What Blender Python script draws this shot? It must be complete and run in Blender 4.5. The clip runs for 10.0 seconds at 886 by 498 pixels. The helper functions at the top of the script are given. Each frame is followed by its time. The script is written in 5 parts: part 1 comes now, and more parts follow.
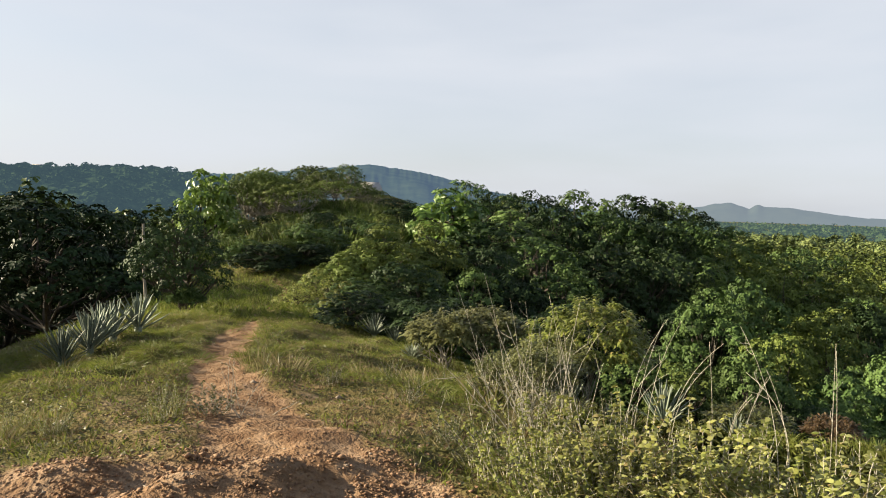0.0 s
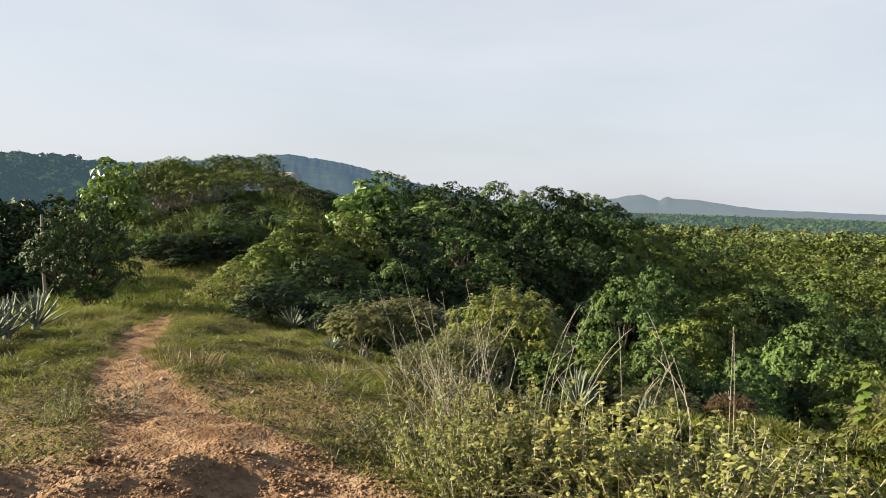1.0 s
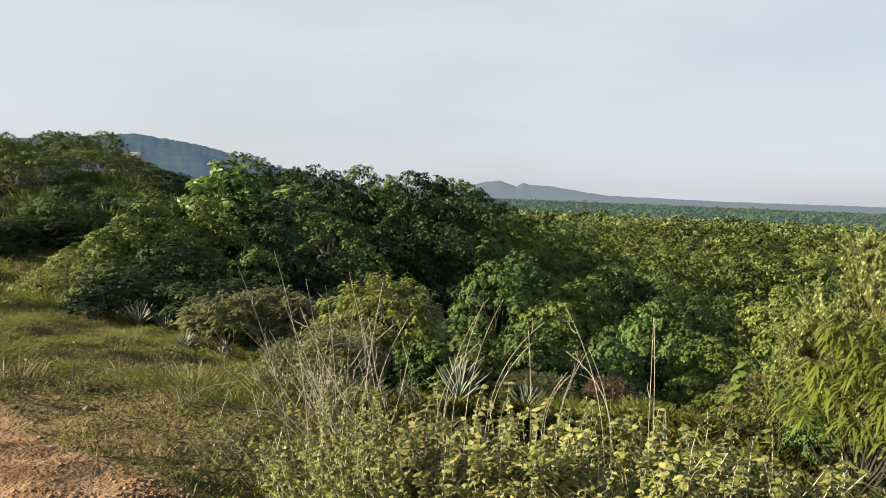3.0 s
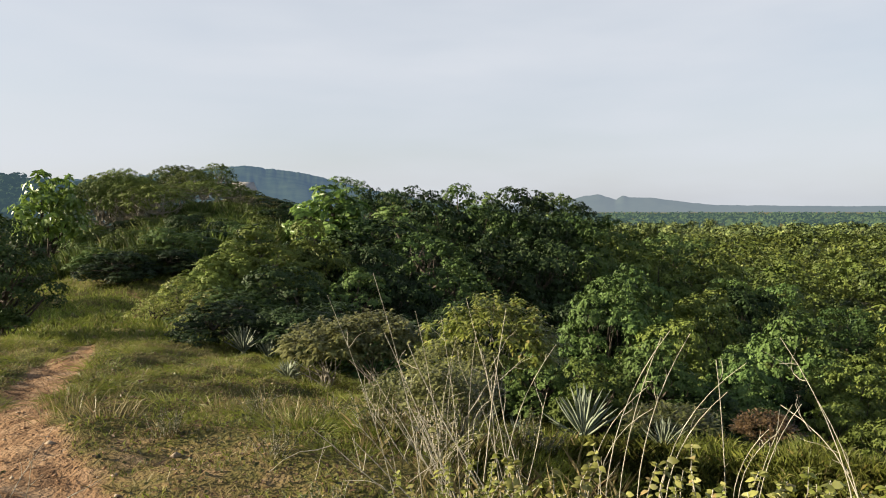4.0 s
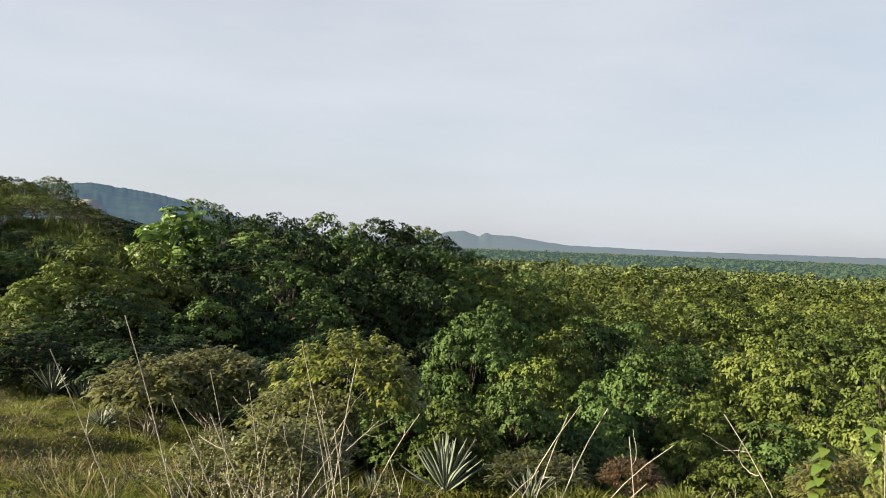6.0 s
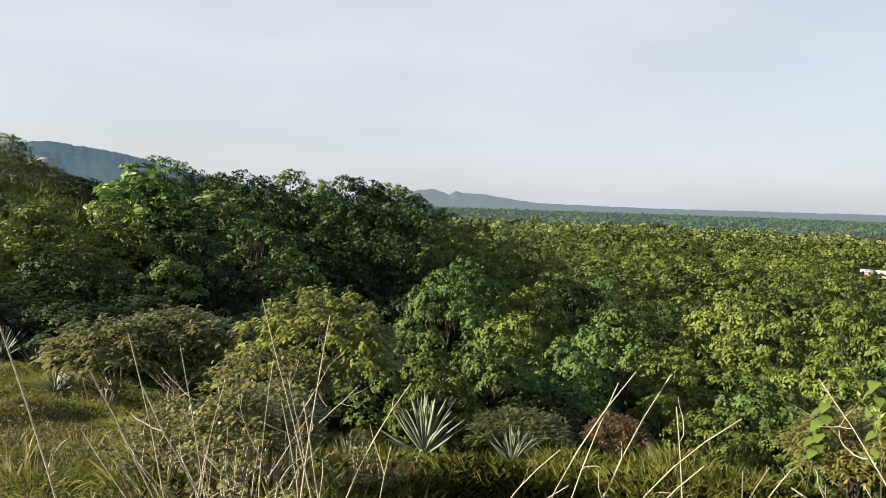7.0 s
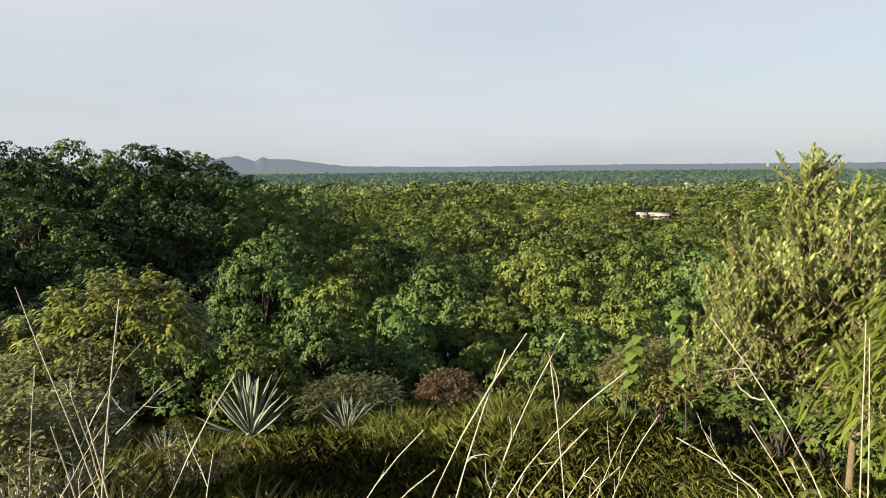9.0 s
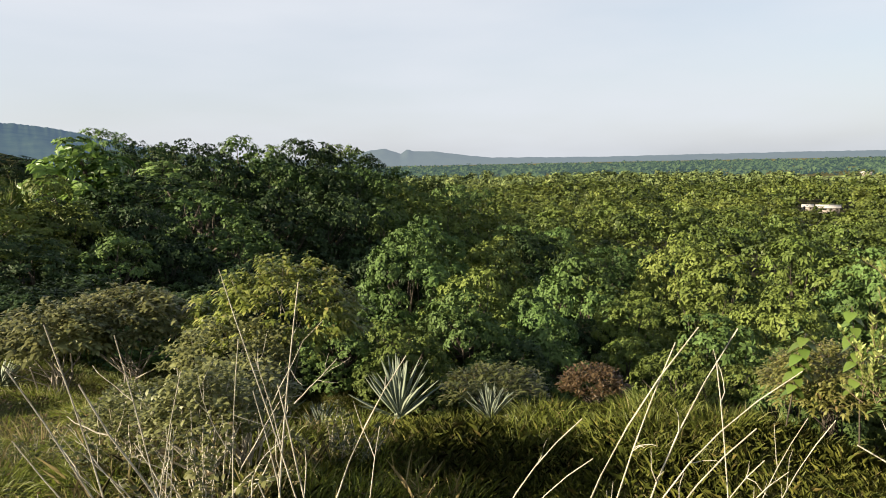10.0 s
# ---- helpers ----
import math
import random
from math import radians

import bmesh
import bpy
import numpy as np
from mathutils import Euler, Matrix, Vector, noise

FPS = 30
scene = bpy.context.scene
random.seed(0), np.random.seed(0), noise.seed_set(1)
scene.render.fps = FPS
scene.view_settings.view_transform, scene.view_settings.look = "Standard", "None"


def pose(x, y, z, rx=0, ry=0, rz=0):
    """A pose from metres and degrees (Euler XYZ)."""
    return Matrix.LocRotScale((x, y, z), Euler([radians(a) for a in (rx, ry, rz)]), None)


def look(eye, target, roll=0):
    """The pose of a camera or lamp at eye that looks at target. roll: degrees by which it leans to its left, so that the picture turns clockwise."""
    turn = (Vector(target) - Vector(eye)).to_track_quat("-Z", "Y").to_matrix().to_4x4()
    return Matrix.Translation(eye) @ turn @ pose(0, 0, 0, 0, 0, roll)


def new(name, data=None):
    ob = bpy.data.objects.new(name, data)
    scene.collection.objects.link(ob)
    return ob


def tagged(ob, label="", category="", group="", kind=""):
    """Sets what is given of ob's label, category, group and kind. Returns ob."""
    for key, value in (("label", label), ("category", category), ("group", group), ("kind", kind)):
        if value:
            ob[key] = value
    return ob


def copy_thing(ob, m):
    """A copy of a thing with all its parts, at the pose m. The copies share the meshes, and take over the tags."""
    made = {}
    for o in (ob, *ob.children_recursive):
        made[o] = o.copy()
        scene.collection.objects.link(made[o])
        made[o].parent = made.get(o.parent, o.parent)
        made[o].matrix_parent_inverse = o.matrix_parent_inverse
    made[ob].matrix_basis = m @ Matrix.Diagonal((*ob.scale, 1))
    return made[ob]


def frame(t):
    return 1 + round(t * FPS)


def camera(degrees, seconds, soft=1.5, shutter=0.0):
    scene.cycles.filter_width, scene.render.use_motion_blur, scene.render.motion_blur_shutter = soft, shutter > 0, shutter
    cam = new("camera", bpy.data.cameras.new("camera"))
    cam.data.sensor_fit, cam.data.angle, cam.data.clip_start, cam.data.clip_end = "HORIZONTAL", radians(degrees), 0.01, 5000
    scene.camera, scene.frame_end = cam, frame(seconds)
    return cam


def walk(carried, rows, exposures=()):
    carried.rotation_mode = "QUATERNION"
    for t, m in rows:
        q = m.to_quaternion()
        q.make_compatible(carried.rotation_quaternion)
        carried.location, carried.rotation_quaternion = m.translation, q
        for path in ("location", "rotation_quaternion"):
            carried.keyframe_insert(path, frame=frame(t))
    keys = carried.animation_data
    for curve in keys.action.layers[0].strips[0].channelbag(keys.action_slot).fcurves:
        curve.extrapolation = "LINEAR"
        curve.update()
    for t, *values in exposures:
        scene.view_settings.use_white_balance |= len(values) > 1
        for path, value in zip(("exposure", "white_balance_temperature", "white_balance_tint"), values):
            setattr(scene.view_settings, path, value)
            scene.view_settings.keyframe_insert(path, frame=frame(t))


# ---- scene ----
# Camera: a slow walk along a ridge path, the view panning right and left.
cam = camera(67.6, 10.0, soft=1.0)


def stand(x, y, z, yaw, pitch, roll):
    """Camera pose: yaw clockwise from +y, pitch up, roll to the left, in degrees."""
    a, b = radians(yaw), radians(pitch)
    way = Vector((math.sin(a) * math.cos(b), math.cos(a) * math.cos(b), math.sin(b)))
    eye = Vector((x, y, z))
    return look(eye, eye + 10 * way, roll)


walk(cam, [
    (0, stand(0.001, -0.004, 1.600, -2.57, -3.55, 1.68)),
    (0.5, stand(0.013, -0.017, 1.607, -0.40, -3.13, 1.85)),
    (1, stand(0.039, 0.020, 1.588, 4.19, -4.11, 1.81)),
    (1.5, stand(-0.006, 0.075, 1.583, 10.65, -4.69, 3.31)),
    (2, stand(-0.042, 0.234, 1.576, 14.02, -7.01, 2.24)),
    (2.5, stand(-0.047, 0.396, 1.563, 15.22, -4.88, 2.64)),
    (2.7, stand(-0.031, 0.464, 1.560, 16.14, -5.67, 2.36)),
    (3.8, stand(-0.007, 1.680, 1.422, 11.66, -2.24, -0.38)),
    (4, stand(0.016, 1.723, 1.438, 7.51, -3.56, -0.20)),
    (4.5, stand(0.080, 1.899, 1.453, 14.21, -0.79, 2.41)),
    (4.8, stand(0.138, 2.041, 1.435, 15.84, -2.99, 1.28)),
    (5, stand(0.176, 2.138, 1.425, 12.85, 0.88, 1.06)),
    (5.5, stand(0.246, 2.311, 1.412, 13.01, -2.90, 0.94)),
    (6, stand(0.270, 2.575, 1.385, 19.03, -0.57, 2.19)),
    (6.2, stand(0.299, 2.719, 1.359, 20.42, -4.02, 1.61)),
    (7.3, stand(0.374, 3.179, 1.274, 23.33, -3.71, 2.58)),
    (7.5, stand(0.369, 3.250, 1.272, 26.65, -3.25, 2.74)),
    (8, stand(0.375, 3.327, 1.254, 32.32, -6.21, 4.74)),
    (8.5, stand(0.450, 3.377, 1.225, 32.69, -6.27, 0.42)),
    (9, stand(0.477, 3.409, 1.224, 37.76, -7.05, -0.61)),
    (9.5, stand(0.456, 3.430, 1.217, 33.41, -7.83, -0.38)),
    (10, stand(0.400, 3.388, 1.233, 25.56, -7.63, -1.25)),
], [(0, 1.42), (2, 1.44), (2.7, 1.39), (5, 1.33), (6.2, 1.37), (7.5, 1.44), (8.2, 1.37), (9, 1.32), (9.5, 1.4), (10, 1.46)])

# ---- world and sun ----
SUN_AZ, SUN_EL = -86.0, 21.0
world = bpy.data.worlds.new("sky")
scene.world = world
world.use_nodes = True
wn, wl = world.node_tree.nodes, world.node_tree.links
wn.clear()
w_out, w_bg, w_mix = wn.new("ShaderNodeOutputWorld"), wn.new("ShaderNodeBackground"), wn.new("ShaderNodeMix")
w_sky, w_co, w_map = wn.new("ShaderNodeTexSky"), wn.new("ShaderNodeTexCoord"), wn.new("ShaderNodeMapping")
w_noise, w_ramp = wn.new("ShaderNodeTexNoise"), wn.new("ShaderNodeMapRange")
w_sky.sky_type, w_sky.sun_disc = "NISHITA", False
w_sky.sun_elevation, w_sky.sun_rotation = radians(SUN_EL), radians(SUN_AZ)
w_sky.air_density, w_sky.dust_density = 1.0, 2.0
w_map.inputs["Scale"].default_value = (1.0, 1.6, 5.0)
w_noise.inputs["Scale"].default_value, w_noise.inputs["Detail"].default_value = 1.6, 4.0
w_ramp.inputs["From Min"].default_value, w_ramp.inputs["From Max"].default_value = 0.3, 0.7
w_ramp.inputs["To Min"].default_value, w_ramp.inputs["To Max"].default_value = 0.66, 0.97
w_mix.data_type = "RGBA"
w_mix.inputs["B"].default_value = (4.75, 4.98, 5.4, 1)
wl.new(w_co.outputs["Generated"], w_map.inputs["Vector"])
wl.new(w_map.outputs[0], w_noise.inputs["Vector"])
wl.new(w_noise.outputs[0], w_ramp.inputs["Value"])
# the thin cloud lies low; out of view it clears, to lower the fill
w_sep, w_clear, w_mul = wn.new("ShaderNodeSeparateXYZ"), wn.new("ShaderNodeMapRange"), wn.new("ShaderNodeMath")
wl.new(w_co.outputs["Generated"], w_sep.inputs[0])
wl.new(w_sep.outputs["Z"], w_clear.inputs["Value"])
w_clear.inputs["From Min"].default_value, w_clear.inputs["From Max"].default_value = 0.42, 0.6
w_clear.inputs["To Min"].default_value, w_clear.inputs["To Max"].default_value = 1.0, 0.1
w_mul.operation = "MULTIPLY"
wl.new(w_ramp.outputs[0], w_mul.inputs[0])
wl.new(w_clear.outputs[0], w_mul.inputs[1])
wl.new(w_mul.outputs[0], w_mix.inputs["Factor"])
wl.new(w_sky.outputs[0], w_mix.inputs["A"])
wl.new(w_mix.outputs["Result"], w_bg.inputs["Color"])
wl.new(w_bg.outputs[0], w_out.inputs[0])
w_bg.inputs["Strength"].default_value = 0.06
sun = new("sun", bpy.data.lights.new("sun", "SUN"))
sun.data.energy, sun.data.angle, sun.data.color = 5.0, radians(0.6), (1.0, 0.86, 0.64)
_a, _e = radians(SUN_AZ), radians(SUN_EL)
sun.matrix_world = look((0, 0, 60), Vector((0, 0, 60)) - Vector((math.sin(_a) * math.cos(_e), math.cos(_a) * math.cos(_e), math.sin(_e))))

# ---- materials ----
def material(name):
    m = bpy.data.materials.new(name)
    m.use_nodes = True
    t = m.node_tree
    t.nodes.clear()
    return m, t.nodes, t.links, t.nodes.new("ShaderNodeOutputMaterial")


def ramp(nodes, colours):
    r = nodes.new("ShaderNodeValToRGB")
    el = r.color_ramp.elements
    el[0].position, el[0].color = colours[0][0], (*colours[0][1], 1)
    el[1].position, el[1].color = colours[-1][0], (*colours[-1][1], 1)
    for p, c in colours[1:-1]:
        e = el.new(p)
        e.color = (*c, 1)
    return r


def leaf_material(name, dark, mid, light, dry=None, through_light=0.3, rough=0.5, gloss=0.35, mottle=0.9, toned=False, vary=False):
    """Leaves: each leaf and each plant a little different, some light passing through."""
    m, n, l, out = material(name)
    geo, info = n.new("ShaderNodeNewGeometry"), n.new("ShaderNodeObjectInfo")
    if not dry:
        dark, light = [(a + b) / 2 for a, b in zip(dark, mid)], [(a + b) / 2 for a, b in zip(light, mid)]
    stops = [(0.0, dark), (0.5, mid), (0.9 if dry else 1.0, light)] + ([(1.0, dry)] if dry else [])
    r = ramp(n, stops)
    l.new(geo.outputs["Random Per Island"], r.inputs[0])
    co, noi = n.new("ShaderNodeTexCoord"), n.new("ShaderNodeTexNoise")
    noi.inputs["Scale"].default_value, noi.inputs["Detail"].default_value = mottle, 3
    l.new(geo.outputs["Position"], noi.inputs["Vector"])
    hue = n.new("ShaderNodeHueSaturation")
    l.new(r.outputs[0], hue.inputs["Color"])
    mh = n.new("ShaderNodeMapRange")
    mh.inputs["To Min"].default_value, mh.inputs["To Max"].default_value = 0.488, 0.506
    l.new(info.outputs["Random"], mh.inputs["Value"])
    drift, md, sm = n.new("ShaderNodeTexNoise"), n.new("ShaderNodeMapRange"), n.new("ShaderNodeMath")
    drift.inputs["Scale"].default_value, drift.inputs["Detail"].default_value = 0.11, 3
    l.new(geo.outputs["Position"], drift.inputs["Vector"])
    md.inputs["From Min"].default_value, md.inputs["From Max"].default_value = 0.32, 0.68
    md.inputs["To Min"].default_value, md.inputs["To Max"].default_value = -0.016, 0.008
    l.new(drift.outputs[0], md.inputs["Value"])
    l.new(mh.outputs[0], sm.inputs[0])
    l.new(md.outputs[0], sm.inputs[1])
    l.new(sm.outputs[0], hue.inputs["Hue"])
    mv = n.new("ShaderNodeMapRange")
    mv.inputs["From Min"].default_value, mv.inputs["From Max"].default_value = 0.3, 0.7
    mv.inputs["To Min"].default_value, mv.inputs["To Max"].default_value = 0.72, 1.3
    l.new(noi.outputs[0], mv.inputs["Value"])
    wide, mw, mul = n.new("ShaderNodeTexNoise"), n.new("ShaderNodeMapRange"), n.new("ShaderNodeMath")
    wide.inputs["Scale"].default_value, wide.inputs["Detail"].default_value = 0.16, 2
    l.new(geo.outputs["Position"], wide.inputs["Vector"])
    mw.inputs["From Min"].default_value, mw.inputs["From Max"].default_value = 0.35, 0.65
    mw.inputs["To Min"].default_value, mw.inputs["To Max"].default_value = 0.45, 0.78
    l.new(wide.outputs[0], mw.inputs["Value"])
    mul.operation = "MULTIPLY"
    l.new(mv.outputs[0], mul.inputs[0])
    l.new(mw.outputs[0], mul.inputs[1])
    own, plant_tone = n.new("ShaderNodeMapRange"), n.new("ShaderNodeMath")
    own.inputs["To Min"].default_value, own.inputs["To Max"].default_value = (1.3, 0.68) if vary else (1.0, 1.0)
    plant_tone.operation = "MULTIPLY"
    l.new(info.outputs["Random"], own.inputs["Value"])
    l.new(mul.outputs[0], plant_tone.inputs[0])
    l.new(own.outputs[0], plant_tone.inputs[1])
    mul = plant_tone
    l.new(mul.outputs[0], hue.inputs["Value"])
    if toned:
        # each crown of a wood has its own green
        kin, kh, kv, both, shift = n.new("ShaderNodeAttribute"), n.new("ShaderNodeMapRange"), n.new("ShaderNodeMapRange"), n.new("ShaderNodeMath"), n.new("ShaderNodeMath")
        kin.attribute_name = "tone"
        kh.inputs["To Min"].default_value, kh.inputs["To Max"].default_value = 0.014, -0.008
        kv.inputs["To Min"].default_value, kv.inputs["To Max"].default_value = 0.6, 1.25
        both.operation = "MULTIPLY"
        for k in (kh, kv):
            l.new(kin.outputs["Fac"], k.inputs["Value"])
        l.new(mul.outputs[0], both.inputs[0])
        l.new(kv.outputs[0], both.inputs[1])
        l.new(both.outputs[0], hue.inputs["Value"])
        l.new(sm.outputs[0], shift.inputs[0])
        l.new(kh.outputs[0], shift.inputs[1])
        l.new(shift.outputs[0], hue.inputs["Hue"])
    p, tr, mix = n.new("ShaderNodeBsdfPrincipled"), n.new("ShaderNodeBsdfTranslucent"), n.new("ShaderNodeMixShader")
    p.inputs["Roughness"].default_value, p.inputs["Specular IOR Level"].default_value = rough, gloss
    l.new(hue.outputs[0], p.inputs["Base Color"])
    l.new(hue.outputs[0], tr.inputs["Color"])
    mix.inputs[0].default_value = through_light
    l.new(p.outputs[0], mix.inputs[1])
    l.new(tr.outputs[0], mix.inputs[2])
    l.new(mix.outputs[0], out.inputs[0])
    return m


def rough_material(name, dark, light, scale, rough=0.85, bump_height=0.3, fine=8.0):
    """Bark, earth, stone: two scales of noise and a relief."""
    dark, light = [0.66 * c for c in dark], [0.66 * c for c in light]
    m, n, l, out = material(name)
    geo, a, b = n.new("ShaderNodeNewGeometry"), n.new("ShaderNodeTexNoise"), n.new("ShaderNodeTexNoise")
    a.inputs["Scale"].default_value, a.inputs["Detail"].default_value = scale, 6
    b.inputs["Scale"].default_value, b.inputs["Detail"].default_value = scale * fine, 4
    for t in (a, b):
        l.new(geo.outputs["Position"], t.inputs["Vector"])
    mx = n.new("ShaderNodeMath")
    mx.operation = "MULTIPLY_ADD"
    mx.inputs[1].default_value = 0.5
    l.new(b.outputs[0], mx.inputs[0])
    half = n.new("ShaderNodeMath")
    half.operation, half.inputs[1].default_value = "MULTIPLY", 0.5
    l.new(a.outputs[0], half.inputs[0])
    l.new(half.outputs[0], mx.inputs[2])
    r = ramp(n, [(0.32, dark), (0.68, light)])
    l.new(mx.outputs[0], r.inputs[0])
    p, bp = n.new("ShaderNodeBsdfPrincipled"), n.new("ShaderNodeBump")
    bp.inputs["Strength"].default_value = bump_height
    bp.inputs["Distance"].default_value = 0.5 / scale
    l.new(mx.outputs[0], bp.inputs["Height"])
    l.new(bp.outputs[0], p.inputs["Normal"])
    l.new(r.outputs[0], p.inputs["Base Color"])
    p.inputs["Roughness"].default_value, p.inputs["Specular IOR Level"].default_value = rough, 0.2
    l.new(p.outputs[0], out.inputs[0])
    return m


# LEAF_DARK also serves trees whose shade is put into their colour
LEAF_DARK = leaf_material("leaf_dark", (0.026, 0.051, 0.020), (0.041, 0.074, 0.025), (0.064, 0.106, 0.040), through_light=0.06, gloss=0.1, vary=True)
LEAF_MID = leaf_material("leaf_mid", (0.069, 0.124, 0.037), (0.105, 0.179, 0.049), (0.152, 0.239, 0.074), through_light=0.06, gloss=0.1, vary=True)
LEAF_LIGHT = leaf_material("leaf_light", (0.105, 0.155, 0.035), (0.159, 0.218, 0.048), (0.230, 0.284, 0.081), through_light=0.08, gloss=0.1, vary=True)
LEAF_BIG = leaf_material("leaf_big", (0.102, 0.187, 0.034), (0.187, 0.306, 0.060), (0.306, 0.442, 0.102), rough=0.4)
LEAF_YELLOW = leaf_material("leaf_yellow", (0.180, 0.222, 0.044), (0.321, 0.380, 0.077), (0.450, 0.493, 0.139), (0.464, 0.418, 0.157), 0.35)
LEAF_OLIVE = leaf_material("leaf_olive", (0.075, 0.093, 0.024), (0.151, 0.171, 0.049), (0.241, 0.254, 0.092), (0.230, 0.176, 0.087), 0.3)
LEAF_GREY = leaf_material("leaf_grey", (0.13, 0.145, 0.045), (0.225, 0.24, 0.08), (0.33, 0.34, 0.14), through_light=0.2)
LEAF_TWIG = leaf_material("leaf_twig", (0.214, 0.265, 0.070), (0.367, 0.435, 0.117), (0.506, 0.579, 0.204), (0.551, 0.500, 0.204), 0.25)
LEAF_MANGO = leaf_material("leaf_mango", (0.112, 0.159, 0.024), (0.198, 0.274, 0.036), (0.320, 0.395, 0.073), None, 0.4, 0.4, 0.4)
LEAF_SHRUB = leaf_material("leaf_shrub", (0.163, 0.177, 0.040), (0.411, 0.446, 0.120), (0.567, 0.589, 0.224), (0.540, 0.411, 0.163), 0.35)
LEAF_DROOP = leaf_material("leaf_droop", (0.153, 0.207, 0.035), (0.282, 0.347, 0.063), (0.459, 0.512, 0.131), (0.459, 0.396, 0.138), 0.3, 0.45)
LEAF_RUST = leaf_material("leaf_rust", (0.120, 0.076, 0.034), (0.208, 0.138, 0.062), (0.284, 0.221, 0.097))
GRASS_CANE = leaf_material("grass_cane", (0.075, 0.120, 0.024), (0.128, 0.180, 0.033), (0.195, 0.255, 0.060), (0.360, 0.330, 0.150), 0.3)
# slope grass in a darker green, the slope's shade put into its colour
GRASS_SLOPE_SHADED = leaf_material("grass_slope", (0.095, 0.118, 0.022), (0.157, 0.185, 0.030), (0.240, 0.252, 0.052), (0.358, 0.280, 0.091), 0.3)
AGAVE = leaf_material("agave_leaf", (0.167, 0.204, 0.138), (0.270, 0.321, 0.232), (0.394, 0.450, 0.342), through_light=0.05, rough=0.55, gloss=0.2)
GRASS_GREEN = leaf_material("grass_green", (0.130, 0.180, 0.024), (0.216, 0.285, 0.044), (0.321, 0.372, 0.086), (0.407, 0.360, 0.135), 0.4)
GRASS_DRY = leaf_material("grass_dry", (0.21, 0.185, 0.07), (0.345, 0.3, 0.125), (0.46, 0.415, 0.205), (0.33, 0.235, 0.115))
STEM_DRY = rough_material("dry_stem", (0.392, 0.351, 0.257), (0.783, 0.736, 0.594), 14)
BARK = rough_material("bark", (0.05, 0.042, 0.032), (0.15, 0.125, 0.095), 6)
BARK_TAN = rough_material("tan_bark", (0.16, 0.12, 0.075), (0.34, 0.26, 0.17), 8)
BARK_PALE = rough_material("pale_bark", (0.28, 0.25, 0.19), (0.55, 0.5, 0.42), 5)
EARTH = rough_material("earth", (0.216, 0.120, 0.066), (0.481, 0.310, 0.184), 5)
STONE = rough_material("stone", (0.3, 0.23, 0.16), (0.5, 0.42, 0.32), 9)


def ground_material():
    """Short grass over red earth, bare along the path; leaf litter under the woods, its dark also laid on the slope for
    shade.
    """
    m, n, l, out = material("ground")
    geo, at = n.new("ShaderNodeNewGeometry"), n.new("ShaderNodeAttribute")
    at.attribute_name = "trodden"
    big, mid, fine = (n.new("ShaderNodeTexNoise") for _ in range(3))
    for t, s, d in ((big, 0.6, 5), (mid, 4.0, 6), (fine, 26.0, 5)):
        t.inputs["Scale"].default_value, t.inputs["Detail"].default_value = s, d
        l.new(geo.outputs["Position"], t.inputs["Vector"])
    earth = ramp(n, [(0.3, (0.1, 0.056, 0.03)), (0.5, (0.228, 0.14, 0.077)), (0.7, (0.32, 0.22, 0.135))])
    turf = ramp(n, [(0.3, (0.046, 0.053, 0.014)), (0.5, (0.105, 0.097, 0.03)), (0.72, (0.18, 0.142, 0.06))])
    l.new(mid.outputs[0], earth.inputs[0])
    add = n.new("ShaderNodeMath")
    add.operation = "MULTIPLY_ADD"
    add.inputs[1].default_value, add.inputs[2].default_value = 0.5, 0.0
    l.new(fine.outputs[0], add.inputs[0])
    half = n.new("ShaderNodeMath")
    half.operation, half.inputs[1].default_value = "MULTIPLY_ADD", 0.5
    l.new(big.outputs[0], half.inputs[0])
    l.new(add.outputs[0], half.inputs[2])
    l.new(half.outputs[0], turf.inputs[0])
    edge = n.new("ShaderNodeMath")
    edge.operation = "ADD"
    l.new(at.outputs["Fac"], edge.inputs[0])
    l.new(mid.outputs[0], edge.inputs[1])
    mask = n.new("ShaderNodeMapRange")
    mask.inputs["From Min"].default_value, mask.inputs["From Max"].default_value = 0.78, 1.22
    l.new(edge.outputs[0], mask.inputs["Value"])
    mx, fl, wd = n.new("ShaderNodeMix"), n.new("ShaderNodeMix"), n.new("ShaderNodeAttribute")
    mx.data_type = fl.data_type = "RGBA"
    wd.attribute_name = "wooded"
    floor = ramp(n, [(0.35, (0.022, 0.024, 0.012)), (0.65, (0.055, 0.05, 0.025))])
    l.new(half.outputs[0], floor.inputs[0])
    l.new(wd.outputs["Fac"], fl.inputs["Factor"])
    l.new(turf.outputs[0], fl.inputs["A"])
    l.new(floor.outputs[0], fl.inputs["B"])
    l.new(mask.outputs[0], mx.inputs["Factor"])
    l.new(fl.outputs["Result"], mx.inputs["A"])
    l.new(earth.outputs[0], mx.inputs["B"])
    p, bp = n.new("ShaderNodeBsdfPrincipled"), n.new("ShaderNodeBump")
    bp.inputs["Strength"].default_value, bp.inputs["Distance"].default_value = 1.0, 0.1
    l.new(half.outputs[0], bp.inputs["Height"])
    l.new(bp.outputs[0], p.inputs["Normal"])
    l.new(mx.outputs["Result"], p.inputs["Base Color"])
    p.inputs["Roughness"].default_value, p.inputs["Specular IOR Level"].default_value = 0.95, 0.1
    l.new(p.outputs[0], out.inputs[0])
    return m


